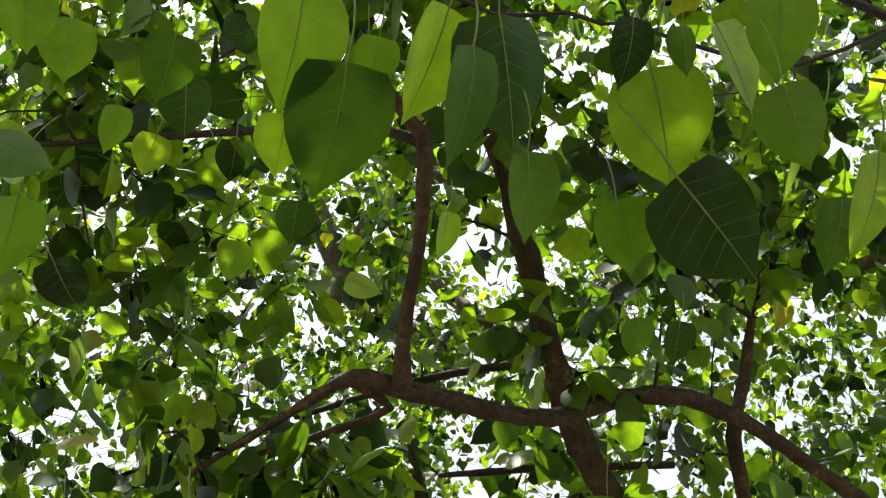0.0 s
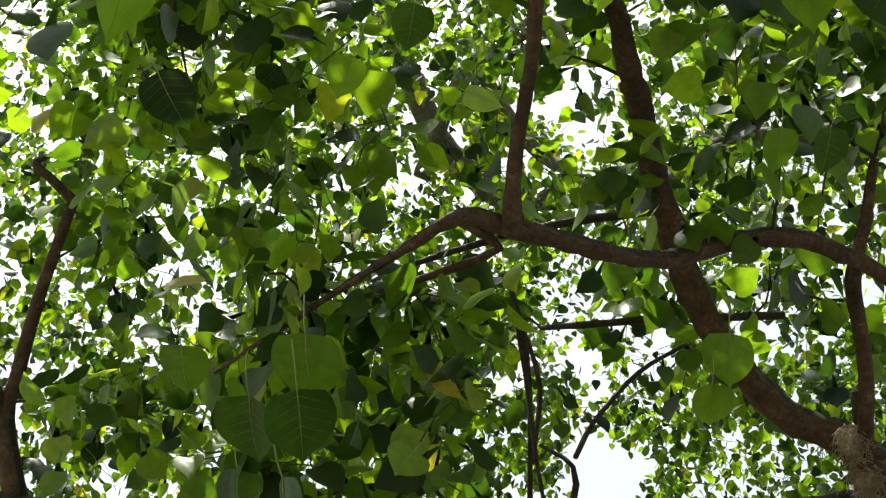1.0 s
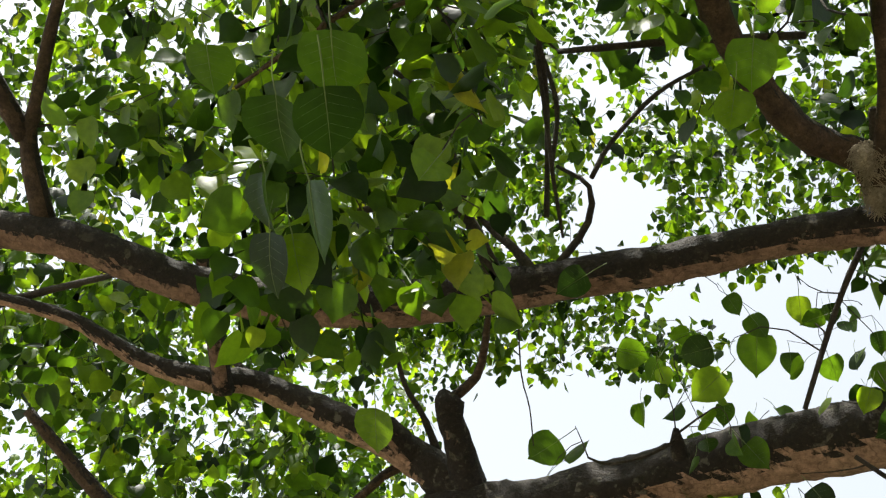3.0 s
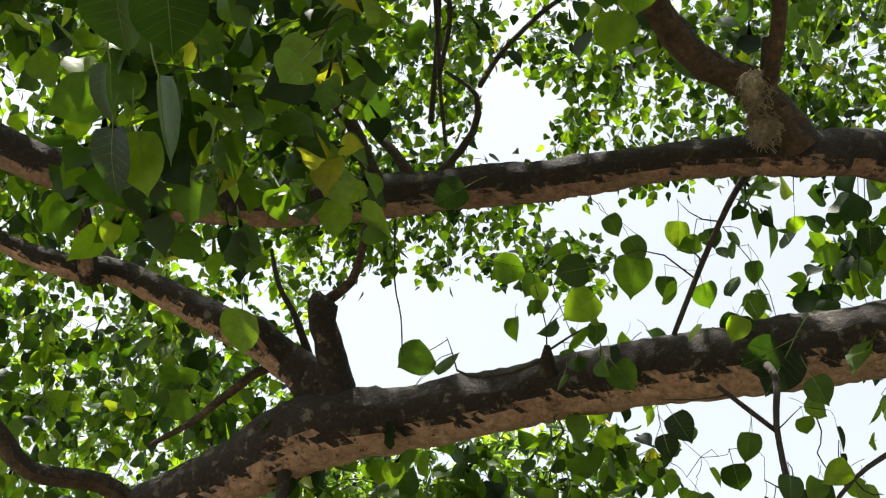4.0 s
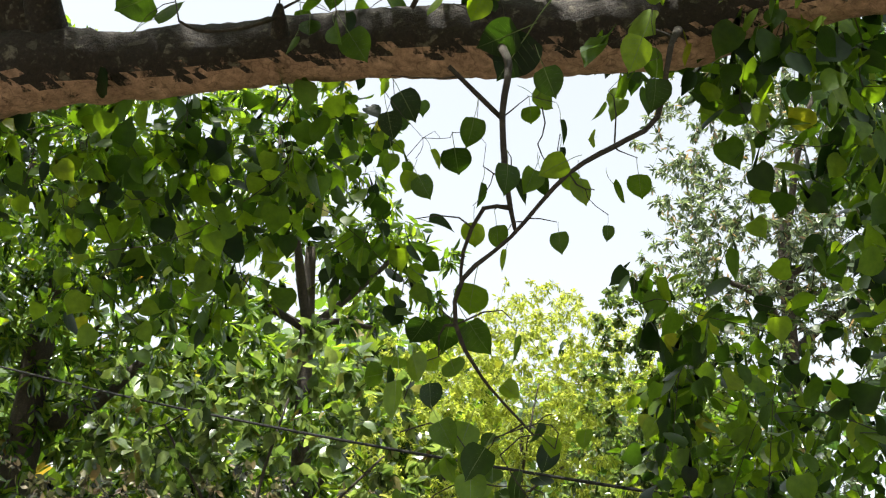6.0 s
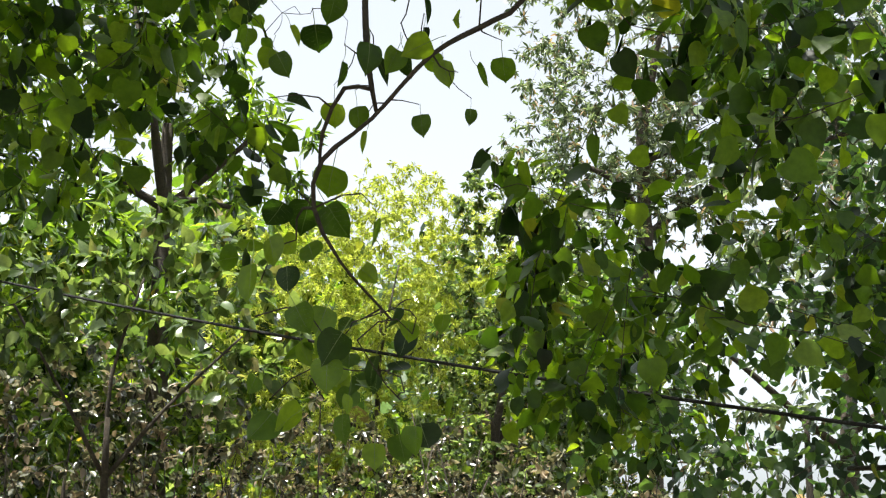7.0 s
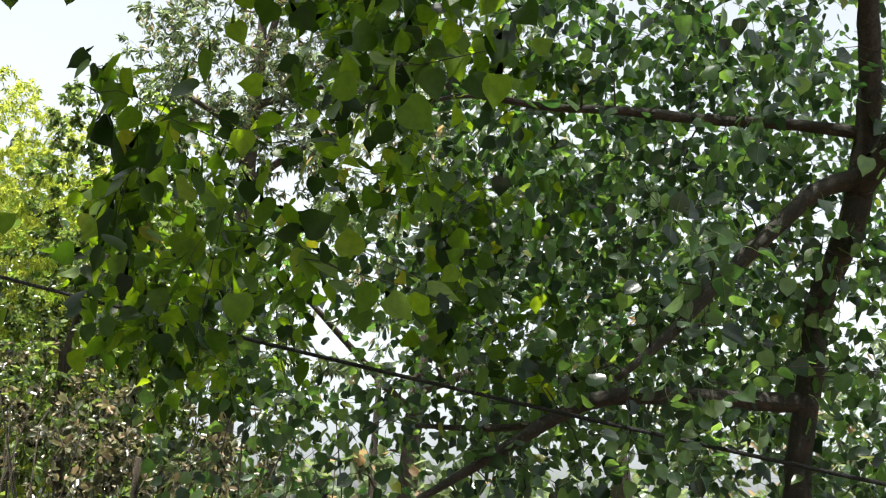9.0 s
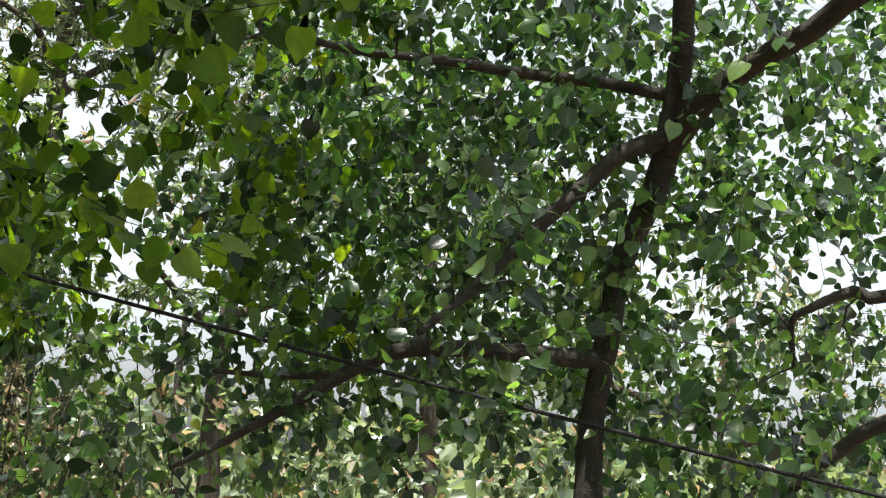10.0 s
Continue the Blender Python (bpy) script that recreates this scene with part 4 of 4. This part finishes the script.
hang_leaf((0.634, 3.293, 2.599), (0.02, -0.13, -0.99), (-0.54, -0.83, 0.10), 0.072, 2)
hang_leaf((0.005, 3.409, 4.051), (0.94, 0.29, -0.18), (0.11, -0.76, -0.65), 0.116, 3)
hang_leaf((0.292, 3.157, 3.862), (-0.92, 0.40, 0.02), (-0.30, -0.67, -0.68), 0.115, 0)
hang_leaf((0.317, 3.246, 3.823), (-0.75, 0.35, -0.57), (0.06, -0.81, -0.58), 0.125, 1)
hang_leaf((0.148, 3.476, 4.019), (0.20, 0.48, -0.85), (-0.34, -0.78, -0.52), 0.071, 2)
hang_leaf((0.139, 3.496, 3.966), (0.03, 0.41, -0.91), (0.24, -0.89, -0.39), 0.053, 3)
hang_leaf((0.364, 3.210, 4.099), (0.53, 0.47, -0.71), (0.21, -0.88, -0.43), 0.077, 0)
hang_leaf((0.463, 3.369, 4.058), (-0.14, 0.44, -0.89), (-0.19, -0.89, -0.41), 0.142, 1)
hang_leaf((0.578, 3.164, 4.046), (0.03, 0.41, -0.91), (0.30, -0.87, -0.39), 0.094, 2)
hang_leaf((0.858, 3.439, 3.958), (-0.14, 0.50, -0.85), (-0.45, -0.80, -0.39), 0.090, 3)
hang_leaf((0.822, 3.309, 3.996), (0.20, 0.52, -0.83), (0.37, -0.83, -0.42), 0.079, 0)
hang_leaf((0.343, 3.529, 3.901), (0.03, 0.50, -0.87), (0.33, -0.82, -0.46), 0.081, 1)
hang_leaf((0.666, 3.339, 3.928), (0.34, 0.78, -0.52), (0.23, -0.61, -0.76), 0.096, 2)
hang_leaf((0.773, 3.335, 3.803), (-0.31, 0.49, -0.81), (-0.01, -0.86, -0.51), 0.086, 3)
hang_leaf((0.255, 3.499, 4.174), (-0.98, 0.08, -0.19), (0.12, -0.54, -0.83), 0.074, 0)
hang_leaf((0.566, 3.433, 4.021), (0.03, 0.15, -0.99), (0.12, -0.98, -0.15), 0.080, 1)
hang_leaf((0.436, 3.276, 4.066), (0.50, 0.18, -0.85), (0.09, -0.98, -0.15), 0.095, 2)
hang_leaf((1.174, 3.203, 4.050), (0.03, 0.39, -0.92), (-0.25, -0.89, -0.38), 0.089, 3)
hang_leaf((0.908, 3.056, 3.983), (0.17, 0.90, -0.41), (0.15, -0.43, -0.89), 0.067, 0)
hang_leaf((-0.207, 3.574, 3.815), (-0.82, 0.49, -0.29), (-0.12, -0.64, -0.76), 0.144, 1)
hang_leaf((-0.192, 3.596, 3.749), (0.75, -0.34, 0.57), (-0.61, -0.68, 0.39), 0.107, 2)
wood_cloud("thin_wood", grow(rng, lines, spray_ends, 0.5), twig_bark, fig, 5)

# ---- tuft of dry fibres on the limb ----
def tuft(place, label):
    g = np.random.default_rng(3)
    ob = thing("nest", place, label, "nest")
    bm = bmesh.new()
    bmesh.ops.create_icosphere(bm, subdivisions=3, radius=1.0)
    for v in bm.verts:
        k = 1 + 0.35 * noise.noise(v.co * 2.2) + 0.2 * noise.noise(v.co * 6.0)
        v.co = Vector((v.co.x * 0.030 * k, v.co.y * 0.030 * k, v.co.z * 0.046 * k))
    me = bpy.data.meshes.new("lump")
    bm.to_mesh(me)
    bm.free()
    me.materials.append(fibre)
    me.shade_smooth()
    part("lump", me, ob)
    strands = []
    for _ in range(260):
        d = unit(g.normal(0, 1, 3))
        a = d * (0.028, 0.028, 0.043)
        t1 = unit(np.cross(d, g.normal(0, 1, 3)))
        n = g.uniform(0.02, 0.055)
        b1 = a + t1 * n * 0.5 + d * 0.010
        c = a + t1 * n + d * 0.004 + np.array([0, 0, -0.4 * n])
        strands.append(np.array([(*p, 0.0013) for p in (a, b1, c)]))
    verts, faces = [], []
    for line in strands:
        v, f = tube(line, 3)
        k = len(verts)
        verts += v
        faces += [tuple(q + k for q in h) for h in f]
    tagged(part("fibre", mesh_of("fibre", verts, faces, fibre), ob), kind="stuff")


tuft((0.733, 2.625, 4.102), "matted pale brown tuft of dry fibres on the limb")
tuft((0.766, 2.724, 4.053), "small pale tuft of dry fibres on the limb")

# ---- the slim fig ----
slim = thing("fig_tree", (5.2, 4.2, 0.0), "slim young fig tree with dense dark green foliage", "tree")
slim_lines = []


def slim_limb(name, rows, label="", sides=12):
    slim_lines.append(limb(name, rows, slim_bark, slim, label, sides))


slim_limb("trunk", [(4.95, 4.2, -0.1, 0.14)] + [(4.97, 4.18, 0.34, 0.093), (5.10, 4.24, 1.87, 0.069), (5.10, 4.24, 2.20, 0.061), (5.09, 4.16, 2.63, 0.061), (5.08, 4.07, 3.03, 0.061), (5.11, 3.92, 3.36, 0.068), (5.11, 3.85, 3.63, 0.065), (5.05, 3.76, 3.96, 0.057), (4.93, 3.67, 4.35, 0.050), (4.73, 3.50, 4.90, 0.040)], "slim brown trunk, its bark toned down as in shade", 16)
slim_limb("limb", [(5.10, 3.86, 3.52, 0.067), (5.04, 3.64, 3.69, 0.057), (4.98, 3.34, 3.82, 0.051), (4.93, 3.03, 3.90, 0.049), (4.85, 2.74, 3.99, 0.047), (4.80, 2.33, 4.09, 0.045)])
slim_limb("limb", [(5.10, 3.83, 3.58, 0.052), (4.88, 3.96, 3.47, 0.043), (4.64, 4.09, 3.20, 0.037), (4.40, 4.20, 2.93, 0.030), (4.21, 4.21, 2.75, 0.025), (3.95, 4.28, 2.52, 0.015)])
slim_limb("limb", [(5.07, 4.19, 2.53, 0.049), (4.80, 4.32, 2.52, 0.044), (4.55, 4.48, 2.52, 0.041), (4.25, 4.66, 2.49, 0.039), (4.05, 4.74, 2.40, 0.036), (3.86, 4.81, 2.27, 0.028), (3.52, 4.98, 2.02, 0.017), (3.29, 5.04, 1.89, 0.009)])
slim_limb("branch", [(4.18, 4.73, 2.46, 0.024), (4.08, 4.93, 2.37, 0.021), (3.93, 5.16, 2.34, 0.017), (3.76, 5.48, 2.35, 0.011)])
slim_limb("limb", [(5.08, 3.82, 3.78, 0.032), (4.89, 4.05, 3.83, 0.028), (4.45, 4.31, 3.82, 0.027), (4.11, 4.42, 3.80, 0.022), (3.74, 4.55, 3.76, 0.018), (3.37, 4.63, 3.74, 0.013), (3.10, 4.65, 3.64, 0.008)])
slim_limb("branch", [(6.52, 2.77, 3.27, 0.043), (6.18, 3.28, 2.95, 0.033), (6.11, 3.42, 2.97, 0.031), (5.88, 3.54, 2.85, 0.022), (5.85, 3.61, 2.79, 0.018), (5.88, 3.61, 2.57, 0.010)])
slim_limb("branch", [(6.16, 2.65, 2.51, 0.050), (5.95, 3.17, 2.31, 0.039), (5.86, 3.37, 2.16, 0.033), (5.76, 3.55, 1.97, 0.027)])
SLIM_GAPS = [(28, 35.5, 16.2, 20), (41, 43, 18.5, 21.5), (25, 37, 2, 6.2), (43.5, 46.5, 2, 3.4), (47, 53, 2, 4.6), (27.5, 31, 8, 10)]
ends = np.vstack([
    dome(rng, (29, 40), (4, 30), (6.2, 10.0), 260, SLIM_GAPS),
    dome(rng, (40, 51), (4, 30), (6.5, 10.0), 480, SLIM_GAPS),
    dome(rng, (24, 30), (3, 15), (5.6, 9.0), 60, SLIM_GAPS),
    dome(rng, (36, 50), (7, 18), (6.6, 10.0), 150),
    dome(rng, (41, 50), (16, 24), (6.0, 10.0), 80),
    dome(rng, (42, 57), (3, 26), (4.4, 5.4), 18, SLIM_GAPS),
    dome(rng, (50, 68), (3, 30), (6.0, 11.0), 600, SLIM_GAPS),
    dome(rng, (28, 66), (24, 42), (6.0, 11.0), 360),
    dome(rng, (52, 66), (13, 22), (6.0, 10.0), 150),
    dome(rng, (26, 43), (-1, 7), (5.8, 9.5), 110),
    dome(rng, (36, 50), (4, 17), (5.7, 6.3), 22),
    dome(rng, (33, 46), (6, 20), (7.0, 10.5), 190),
    dome(rng, (46, 62), (1, 9), (6.2, 10.0), 90),
    dome(rng, (46, 57), (7, 20), (6.6, 9.5), 110),
    dome(rng, (50, 66), (-1, 6), (5.8, 9.5), 90),
])
fig_crown(rng, slim, slim_lines, ends, 7, 11, (0.06, 0.09), 240, (0.1, 0.8), 0.1, dusk_leaf)


# ---- trees and shrubs behind ----
def backdrop_tree(name, place, label, category, trunk_r, height, blobs, template, material, size, ends_per, leaves, seed, bark=None, group="", stems=0):
    """A tree or shrub some way off: trunk and limbs, thin wood, and a crown of leaves. blobs: (dx, dy, z, rx, ry, rz) of the crown's masses."""
    g = np.random.default_rng(seed)
    bark = bark or twig_bark
    ob = thing(name, (*place, 0.0), label, category, group)
    wood = []
    top = height * 0.75
    x, y = place
    wood.append(limb("trunk", [(x, y, -0.1, trunk_r * 1.3), (x + 0.05 * height * g.normal() * 0.3, y, top * 0.35, trunk_r), (x + 0.06 * g.normal() * height * 0.3, y + 0.1, top * 0.7, trunk_r * 0.7), (x, y, top, trunk_r * 0.4)], bark, ob, sides=10, step=0.2))
    pts = []
    for dx, dy, z, rx, ry, rz in blobs:
        c = np.array([x + dx, y + dy, z])
        k = min(len(wood[0]) - 1, int(len(wood[0]) * min(0.85, max(0.2, (z - rz * 0.6) / max(top, 0.5)))))
        s = wood[0][k]
        m = (s[:3] + c) / 2 + g.normal(0, 0.12 * rx, 3)
        wood.append(limb("limb", [(*s[:3], s[3] * 0.7), (*m, s[3] * 0.5), (*c, s[3] * 0.3)], bark, ob, sides=7, step=0.2))
        for _ in range(max(3, int(ends_per * rx * ry * rz))):
            q = g.normal(0, 1, 3)
            q = q / np.linalg.norm(q) * g.uniform(0.25, 1.0) ** 0.45
            q *= 1 + 0.25 * noise.noise(Vector(q * 2.0 + c))
            pts.append(c + q * (rx, ry, rz))
    pts = np.array(pts)
    pts = pts[pts[:, 2] > 0.15]
    twigs = grow(g, wood, pts)
    wood_cloud("thin_wood", twigs, bark, ob, 3)
    at, out = sprays(g, twigs, *leaves, 0.5)
    n = len(at)
    stalk = g.uniform(0.01, 0.04, n)
    begin, way, face, side = leaf_frames(g, at, n, out, stalk, g.uniform(0.1, 0.6, n), 0.5)
    if stems:
        canes = []
        for _ in range(stems):
            a = np.array([x + g.uniform(-1.9, 1.9), y + g.uniform(-0.9, 0.3), -0.05])
            b = a + np.array([g.normal(0, 0.55), g.normal(0, 0.3), height * g.uniform(0.5, 1.0)])
            m = (a + b) / 2 + g.normal(0, 0.14, 3)
            canes.append(curve_points([(*a, g.uniform(0.008, 0.018)), (*m, 0.009), (*b, 0.004)], 0.35))
        wood_cloud("stem", canes, bark, ob, 5)
    leaf_cloud("crown", template, at, begin, way, face, side, g.uniform(*size, n), material, ob, False)
    return ob


def at(az, dist):
    return dist * math.sin(radians(az)), dist * math.cos(radians(az))


MANGO = "broad dark green mango tree with drooping leaves"
backdrop_tree("mango_tree", at(-24, 16), MANGO, "tree", 0.22, 11.0, [(0, 0, 8.0, 3.0, 2.2, 2.6), (2.2, 0.5, 5.0, 2.4, 1.6, 2.2), (-2.2, 0, 5.0, 2.6, 1.6, 2.4), (0, 0, 2.4, 3.2, 1.6, 1.8)], LANCE, mango_leaf, (0.14, 0.24), 20, (9, 14), 21, group="mango trees")
backdrop_tree("mango_tree", at(-7, 14), MANGO, "tree", 0.22, 10.0, [(-0.4, 0, 7.6, 1.9, 1.8, 1.7), (0.9, 0.3, 5.4, 1.6, 1.3, 1.5), (-1.6, 0, 5.0, 2.0, 1.4, 2.0), (0, 0, 2.6, 2.6, 1.4, 1.8)], LANCE, mango_leaf, (0.14, 0.24), 75, (9, 14), 22, group="mango trees")
backdrop_tree("mango_tree", at(4.0, 15), "mango tree with sparse drooping sprays of leaves", "tree", 0.16, 9.6, [(-0.5, 0, 8.7, 1.15, 1.2, 1.1), (-0.2, 0, 7.6, 1.5, 1.2, 0.6), (-1.3, 0, 6.6, 0.9, 1.0, 0.8), (1.0, 0, 7.1, 0.9, 1.0, 0.6), (0.9, 0, 6.2, 1.0, 0.9, 0.35), (0.3, 0, 4.3, 2.1, 1.2, 1.3), (-1.2, 0, 3.0, 2.0, 1.2, 1.3)], LANCE, mango_leaf, (0.14, 0.24), 85, (9, 14), 23, group="mango trees")
backdrop_tree("broadleaf_shrub", at(2.5, 9.4), "sunlit shrub with broad light green leaves", "shrub", 0.05, 3.9, [(0.2, 0, 4.0, 0.7, 0.7, 0.6), (-0.7, 0, 3.7, 0.7, 0.6, 0.6), (0.95, 0.2, 3.6, 0.6, 0.6, 0.65), (-0.4, 0, 1.6, 1.2, 0.7, 0.6)], BROAD, shrub_leaf, (0.08, 0.14), 150, (8, 12), 24)
backdrop_tree("bamboo", at(14.2, 14.5), "bright yellow-green bamboo thicket in full sun", "bamboo", 0.05, 6.5, [(0.2, 0, 5.4, 1.1, 1.0, 1.3), (-1.0, 0, 4.4, 1.1, 0.9, 1.5), (1.1, 0, 4.8, 1.0, 0.9, 1.4), (0, 0, 2.4, 2.0, 0.9, 1.5)], LANCE, lime_leaf, (0.045, 0.075), 480, (16, 22), 25)
backdrop_tree("bush", at(21.0, 12), "tall tangled bush with yellowing leaves", "bush", 0.06, 5.8, [(-0.1, 0, 4.9, 0.75, 0.8, 1.1), (-0.5, 0, 3.4, 0.6, 0.8, 1.0), (0.8, 0.2, 4.0, 1.0, 0.8, 1.4), (0, 0, 1.6, 1.4, 1.0, 1.4)], OVAL, shrub_leaf, (0.04, 0.075), 200, (28, 38), 26)
backdrop_tree("bush", at(16.5, 10.0), "sunlit scrubby bush with small yellow-green leaves", "bush", 0.04, 3.2, [(0.5, 0, 2.6, 0.8, 0.7, 0.75), (-0.7, 0, 2.3, 0.8, 0.7, 0.6), (1.2, 0, 1.7, 0.8, 0.7, 0.8), (-0.2, 0, 1.4, 1.2, 0.7, 0.7)], OVAL, shrub_leaf, (0.045, 0.08), 90, (10, 15), 33)
UNDER = "low tangled brownish bush in half shade"
backdrop_tree("bush", at(12.5, 10.5), UNDER, "bush", 0.05, 2.9, [(0, 0, 2.3, 1.1, 1.0, 0.9), (-1.2, 0, 1.6, 1.1, 1.0, 1.0), (1.1, 0, 2.2, 1.1, 1.0, 1.0), (0, 0, 0.9, 2.0, 1.0, 0.8)], OVAL, dry_leaf, (0.035, 0.07), 150, (28, 36), 27, group="low bushes", stems=45)
backdrop_tree("bush", at(1, 10.5), UNDER, "bush", 0.05, 3.0, [(0, 0, 2.9, 1.2, 1.0, 0.9), (-1.4, 0, 2.6, 1.3, 1.0, 1.1), (1.2, 0, 2.5, 1.1, 1.0, 1.1), (0, 0, 1.1, 2.2, 1.0, 1.0)], OVAL, dry_leaf, (0.05, 0.09), 120, (12, 18), 28, group="low bushes", stems=45)
backdrop_tree("bush", at(23, 9.5), UNDER, "bush", 0.05, 3.0, [(0, 0, 1.9, 0.9, 1.0, 0.9), (0.9, 0, 1.4, 0.9, 1.0, 1.0), (0, 0, 0.7, 1.4, 1.0, 0.7)], OVAL, dry_leaf, (0.045, 0.085), 150, (12, 18), 32, group="low bushes", stems=45)
backdrop_tree("tall_tree", at(26.5, 22), "tall pale grey-green tree against the sky", "tree", 0.2, 15.0, [(0, 0, 11.0, 2.6, 2.6, 3.2), (-1.3, 0, 9.0, 1.6, 2.0, 1.8), (2.4, 0, 9.5, 2.6, 2.4, 2.8), (1.2, 0, 13.6, 2.2, 2, 2), (4.5, 0, 11, 2.2, 2, 3)], LANCE, pale_leaf, (0.10, 0.17), 32.0, (14, 20), 29)
backdrop_tree("bush", at(33, 13), "leafy bush with light green leaves in sun", "bush", 0.06, 4.5, [(0, 0, 1.8, 1.5, 1.2, 1.0), (1.6, -0.6, 1.3, 1.3, 1.2, 0.9), (-1.5, 0.4, 1.7, 1.2, 1.2, 1.1)], OVAL, pale_leaf, (0.10, 0.18), 45, (9, 14), 30, group="sunlit bushes")
backdrop_tree("bush", at(52, 13), "leafy bush with light green leaves in sun", "bush", 0.06, 3.8, [(0, 0, 1.6, 1.6, 1.2, 1.0), (1.8, -1.2, 1.3, 1.5, 1.2, 0.9), (-2.0, 1.0, 1.2, 1.4, 1.2, 0.9)], OVAL, pale_leaf, (0.08, 0.14), 45, (9, 14), 31, group="sunlit bushes")


LIT = "tree with pale green leaves in full sun"
backdrop_tree("tree", at(35, 17), LIT, "tree", 0.14, 8.5, [(0, 0, 6.6, 2.2, 1.6, 1.8), (1.6, 0, 4.6, 1.8, 1.4, 1.4), (-1.8, 0, 4.6, 1.8, 1.4, 1.8)], LANCE, pale_leaf, (0.14, 0.24), 22, (9, 14), 41, group="sunlit trees")
backdrop_tree("tree", at(44, 18), LIT, "tree", 0.14, 8.0, [(0, 0, 6.4, 2.2, 1.6, 1.5), (1.8, 0, 4.9, 1.6, 1.4, 1.2), (-1.8, 0, 5.2, 1.8, 1.4, 1.2)], LANCE, pale_leaf, (0.14, 0.24), 22, (9, 14), 42, group="sunlit trees")
backdrop_tree("tree", at(57, 17), LIT, "tree", 0.14, 5.5, [(0, 0, 3.9, 2.2, 1.6, 1.2), (2.2, -1.5, 3.2, 2.0, 1.4, 1.2), (-2.2, 1.2, 3.4, 2.0, 1.4, 1.2)], LANCE, pale_leaf, (0.14, 0.24), 22, (9, 14), 43, group="sunlit trees")
backdrop_tree("bush", at(22.5, 15), "tall tangled bush with yellowing leaves", "bush", 0.06, 5.6, [(0, 0, 4.0, 1.3, 0.9, 1.5), (-0.9, 0, 2.6, 1.3, 0.9, 1.4), (1.2, 0.2, 3.2, 1.3, 0.9, 1.5)], OVAL, shrub_leaf, (0.05, 0.09), 120, (24, 32), 44)


# ---- far woods and undergrowth ----
def far_woods():
    """Massed leaves of woods and undergrowth some way off, behind everything else."""
    g = np.random.default_rng(77)
    ob = thing("far_woods", (0, 0, 0), "distant woods and scrub in hazy sun", "woods")
    for count, west, east, material in ((18000, -60, 26, shrub_leaf), (22000, -60, 26, mango_leaf), (6000, 26, 80, pale_leaf)):
        pts = []
        for _ in range(count):
            a = g.uniform(west, east)
            d = g.uniform(20, 45)
            crest = (9.5 if a < 13 else 8.5 if a < 24 else 2.6) * (1 + 0.4 * noise.noise(Vector((a * 0.13, d * 0.12, 0)))) * d / 28
            pts.append((*at(a, d), g.random() ** 0.7 * crest))
        pts = np.array(pts)
        n = len(pts)
        begin, way, face, side = leaf_frames(g, pts, n, g.normal(0, 1, (n, 3)), g.uniform(0.01, 0.05, n), g.uniform(0.1, 0.6, n), 0.5)
        leaf_cloud("foliage", OVAL, pts, begin, way, face, side, g.uniform(0.3, 0.6, n), material, ob, False)
    pts = []
    for _ in range(24000):
        a, d = g.uniform(-40, 75), g.uniform(9, 19)
        pts.append((*at(a, d), g.random() ** 1.3 * (1.3 + 0.9 * noise.noise(Vector((a * 0.2, d * 0.5, 3.0))))))
    pts = np.array(pts)
    n = len(pts)
    begin, way, face, side = leaf_frames(g, pts, n, g.normal(0, 1, (n, 3)), g.uniform(0.01, 0.05, n), g.uniform(0.0, 0.5, n), 0.5)
    leaf_cloud("undergrowth", OVAL, pts, begin, way, face, side, g.uniform(0.06, 0.15, n), dry_leaf, ob, False)
    return tagged(ob, kind="stuff")


far_woods()


# ---- cable ----
def cable_mesh(a, b, sag):
    line = []
    for k in range(61):
        u = k / 60
        p = Vector(a).lerp(Vector(b), u)
        line.append((p.x, p.y, p.z - 4 * sag * u * (1 - u), 0.009))
    return mesh_of("cable", *tube(np.array(line), 8), rubber)


tagged(new("cable", cable_mesh((-4.56, 14.4, 5.81), (7.3, 0.3, 1.46), 0.45)), "thin black cable sagging between the trees", "cable")
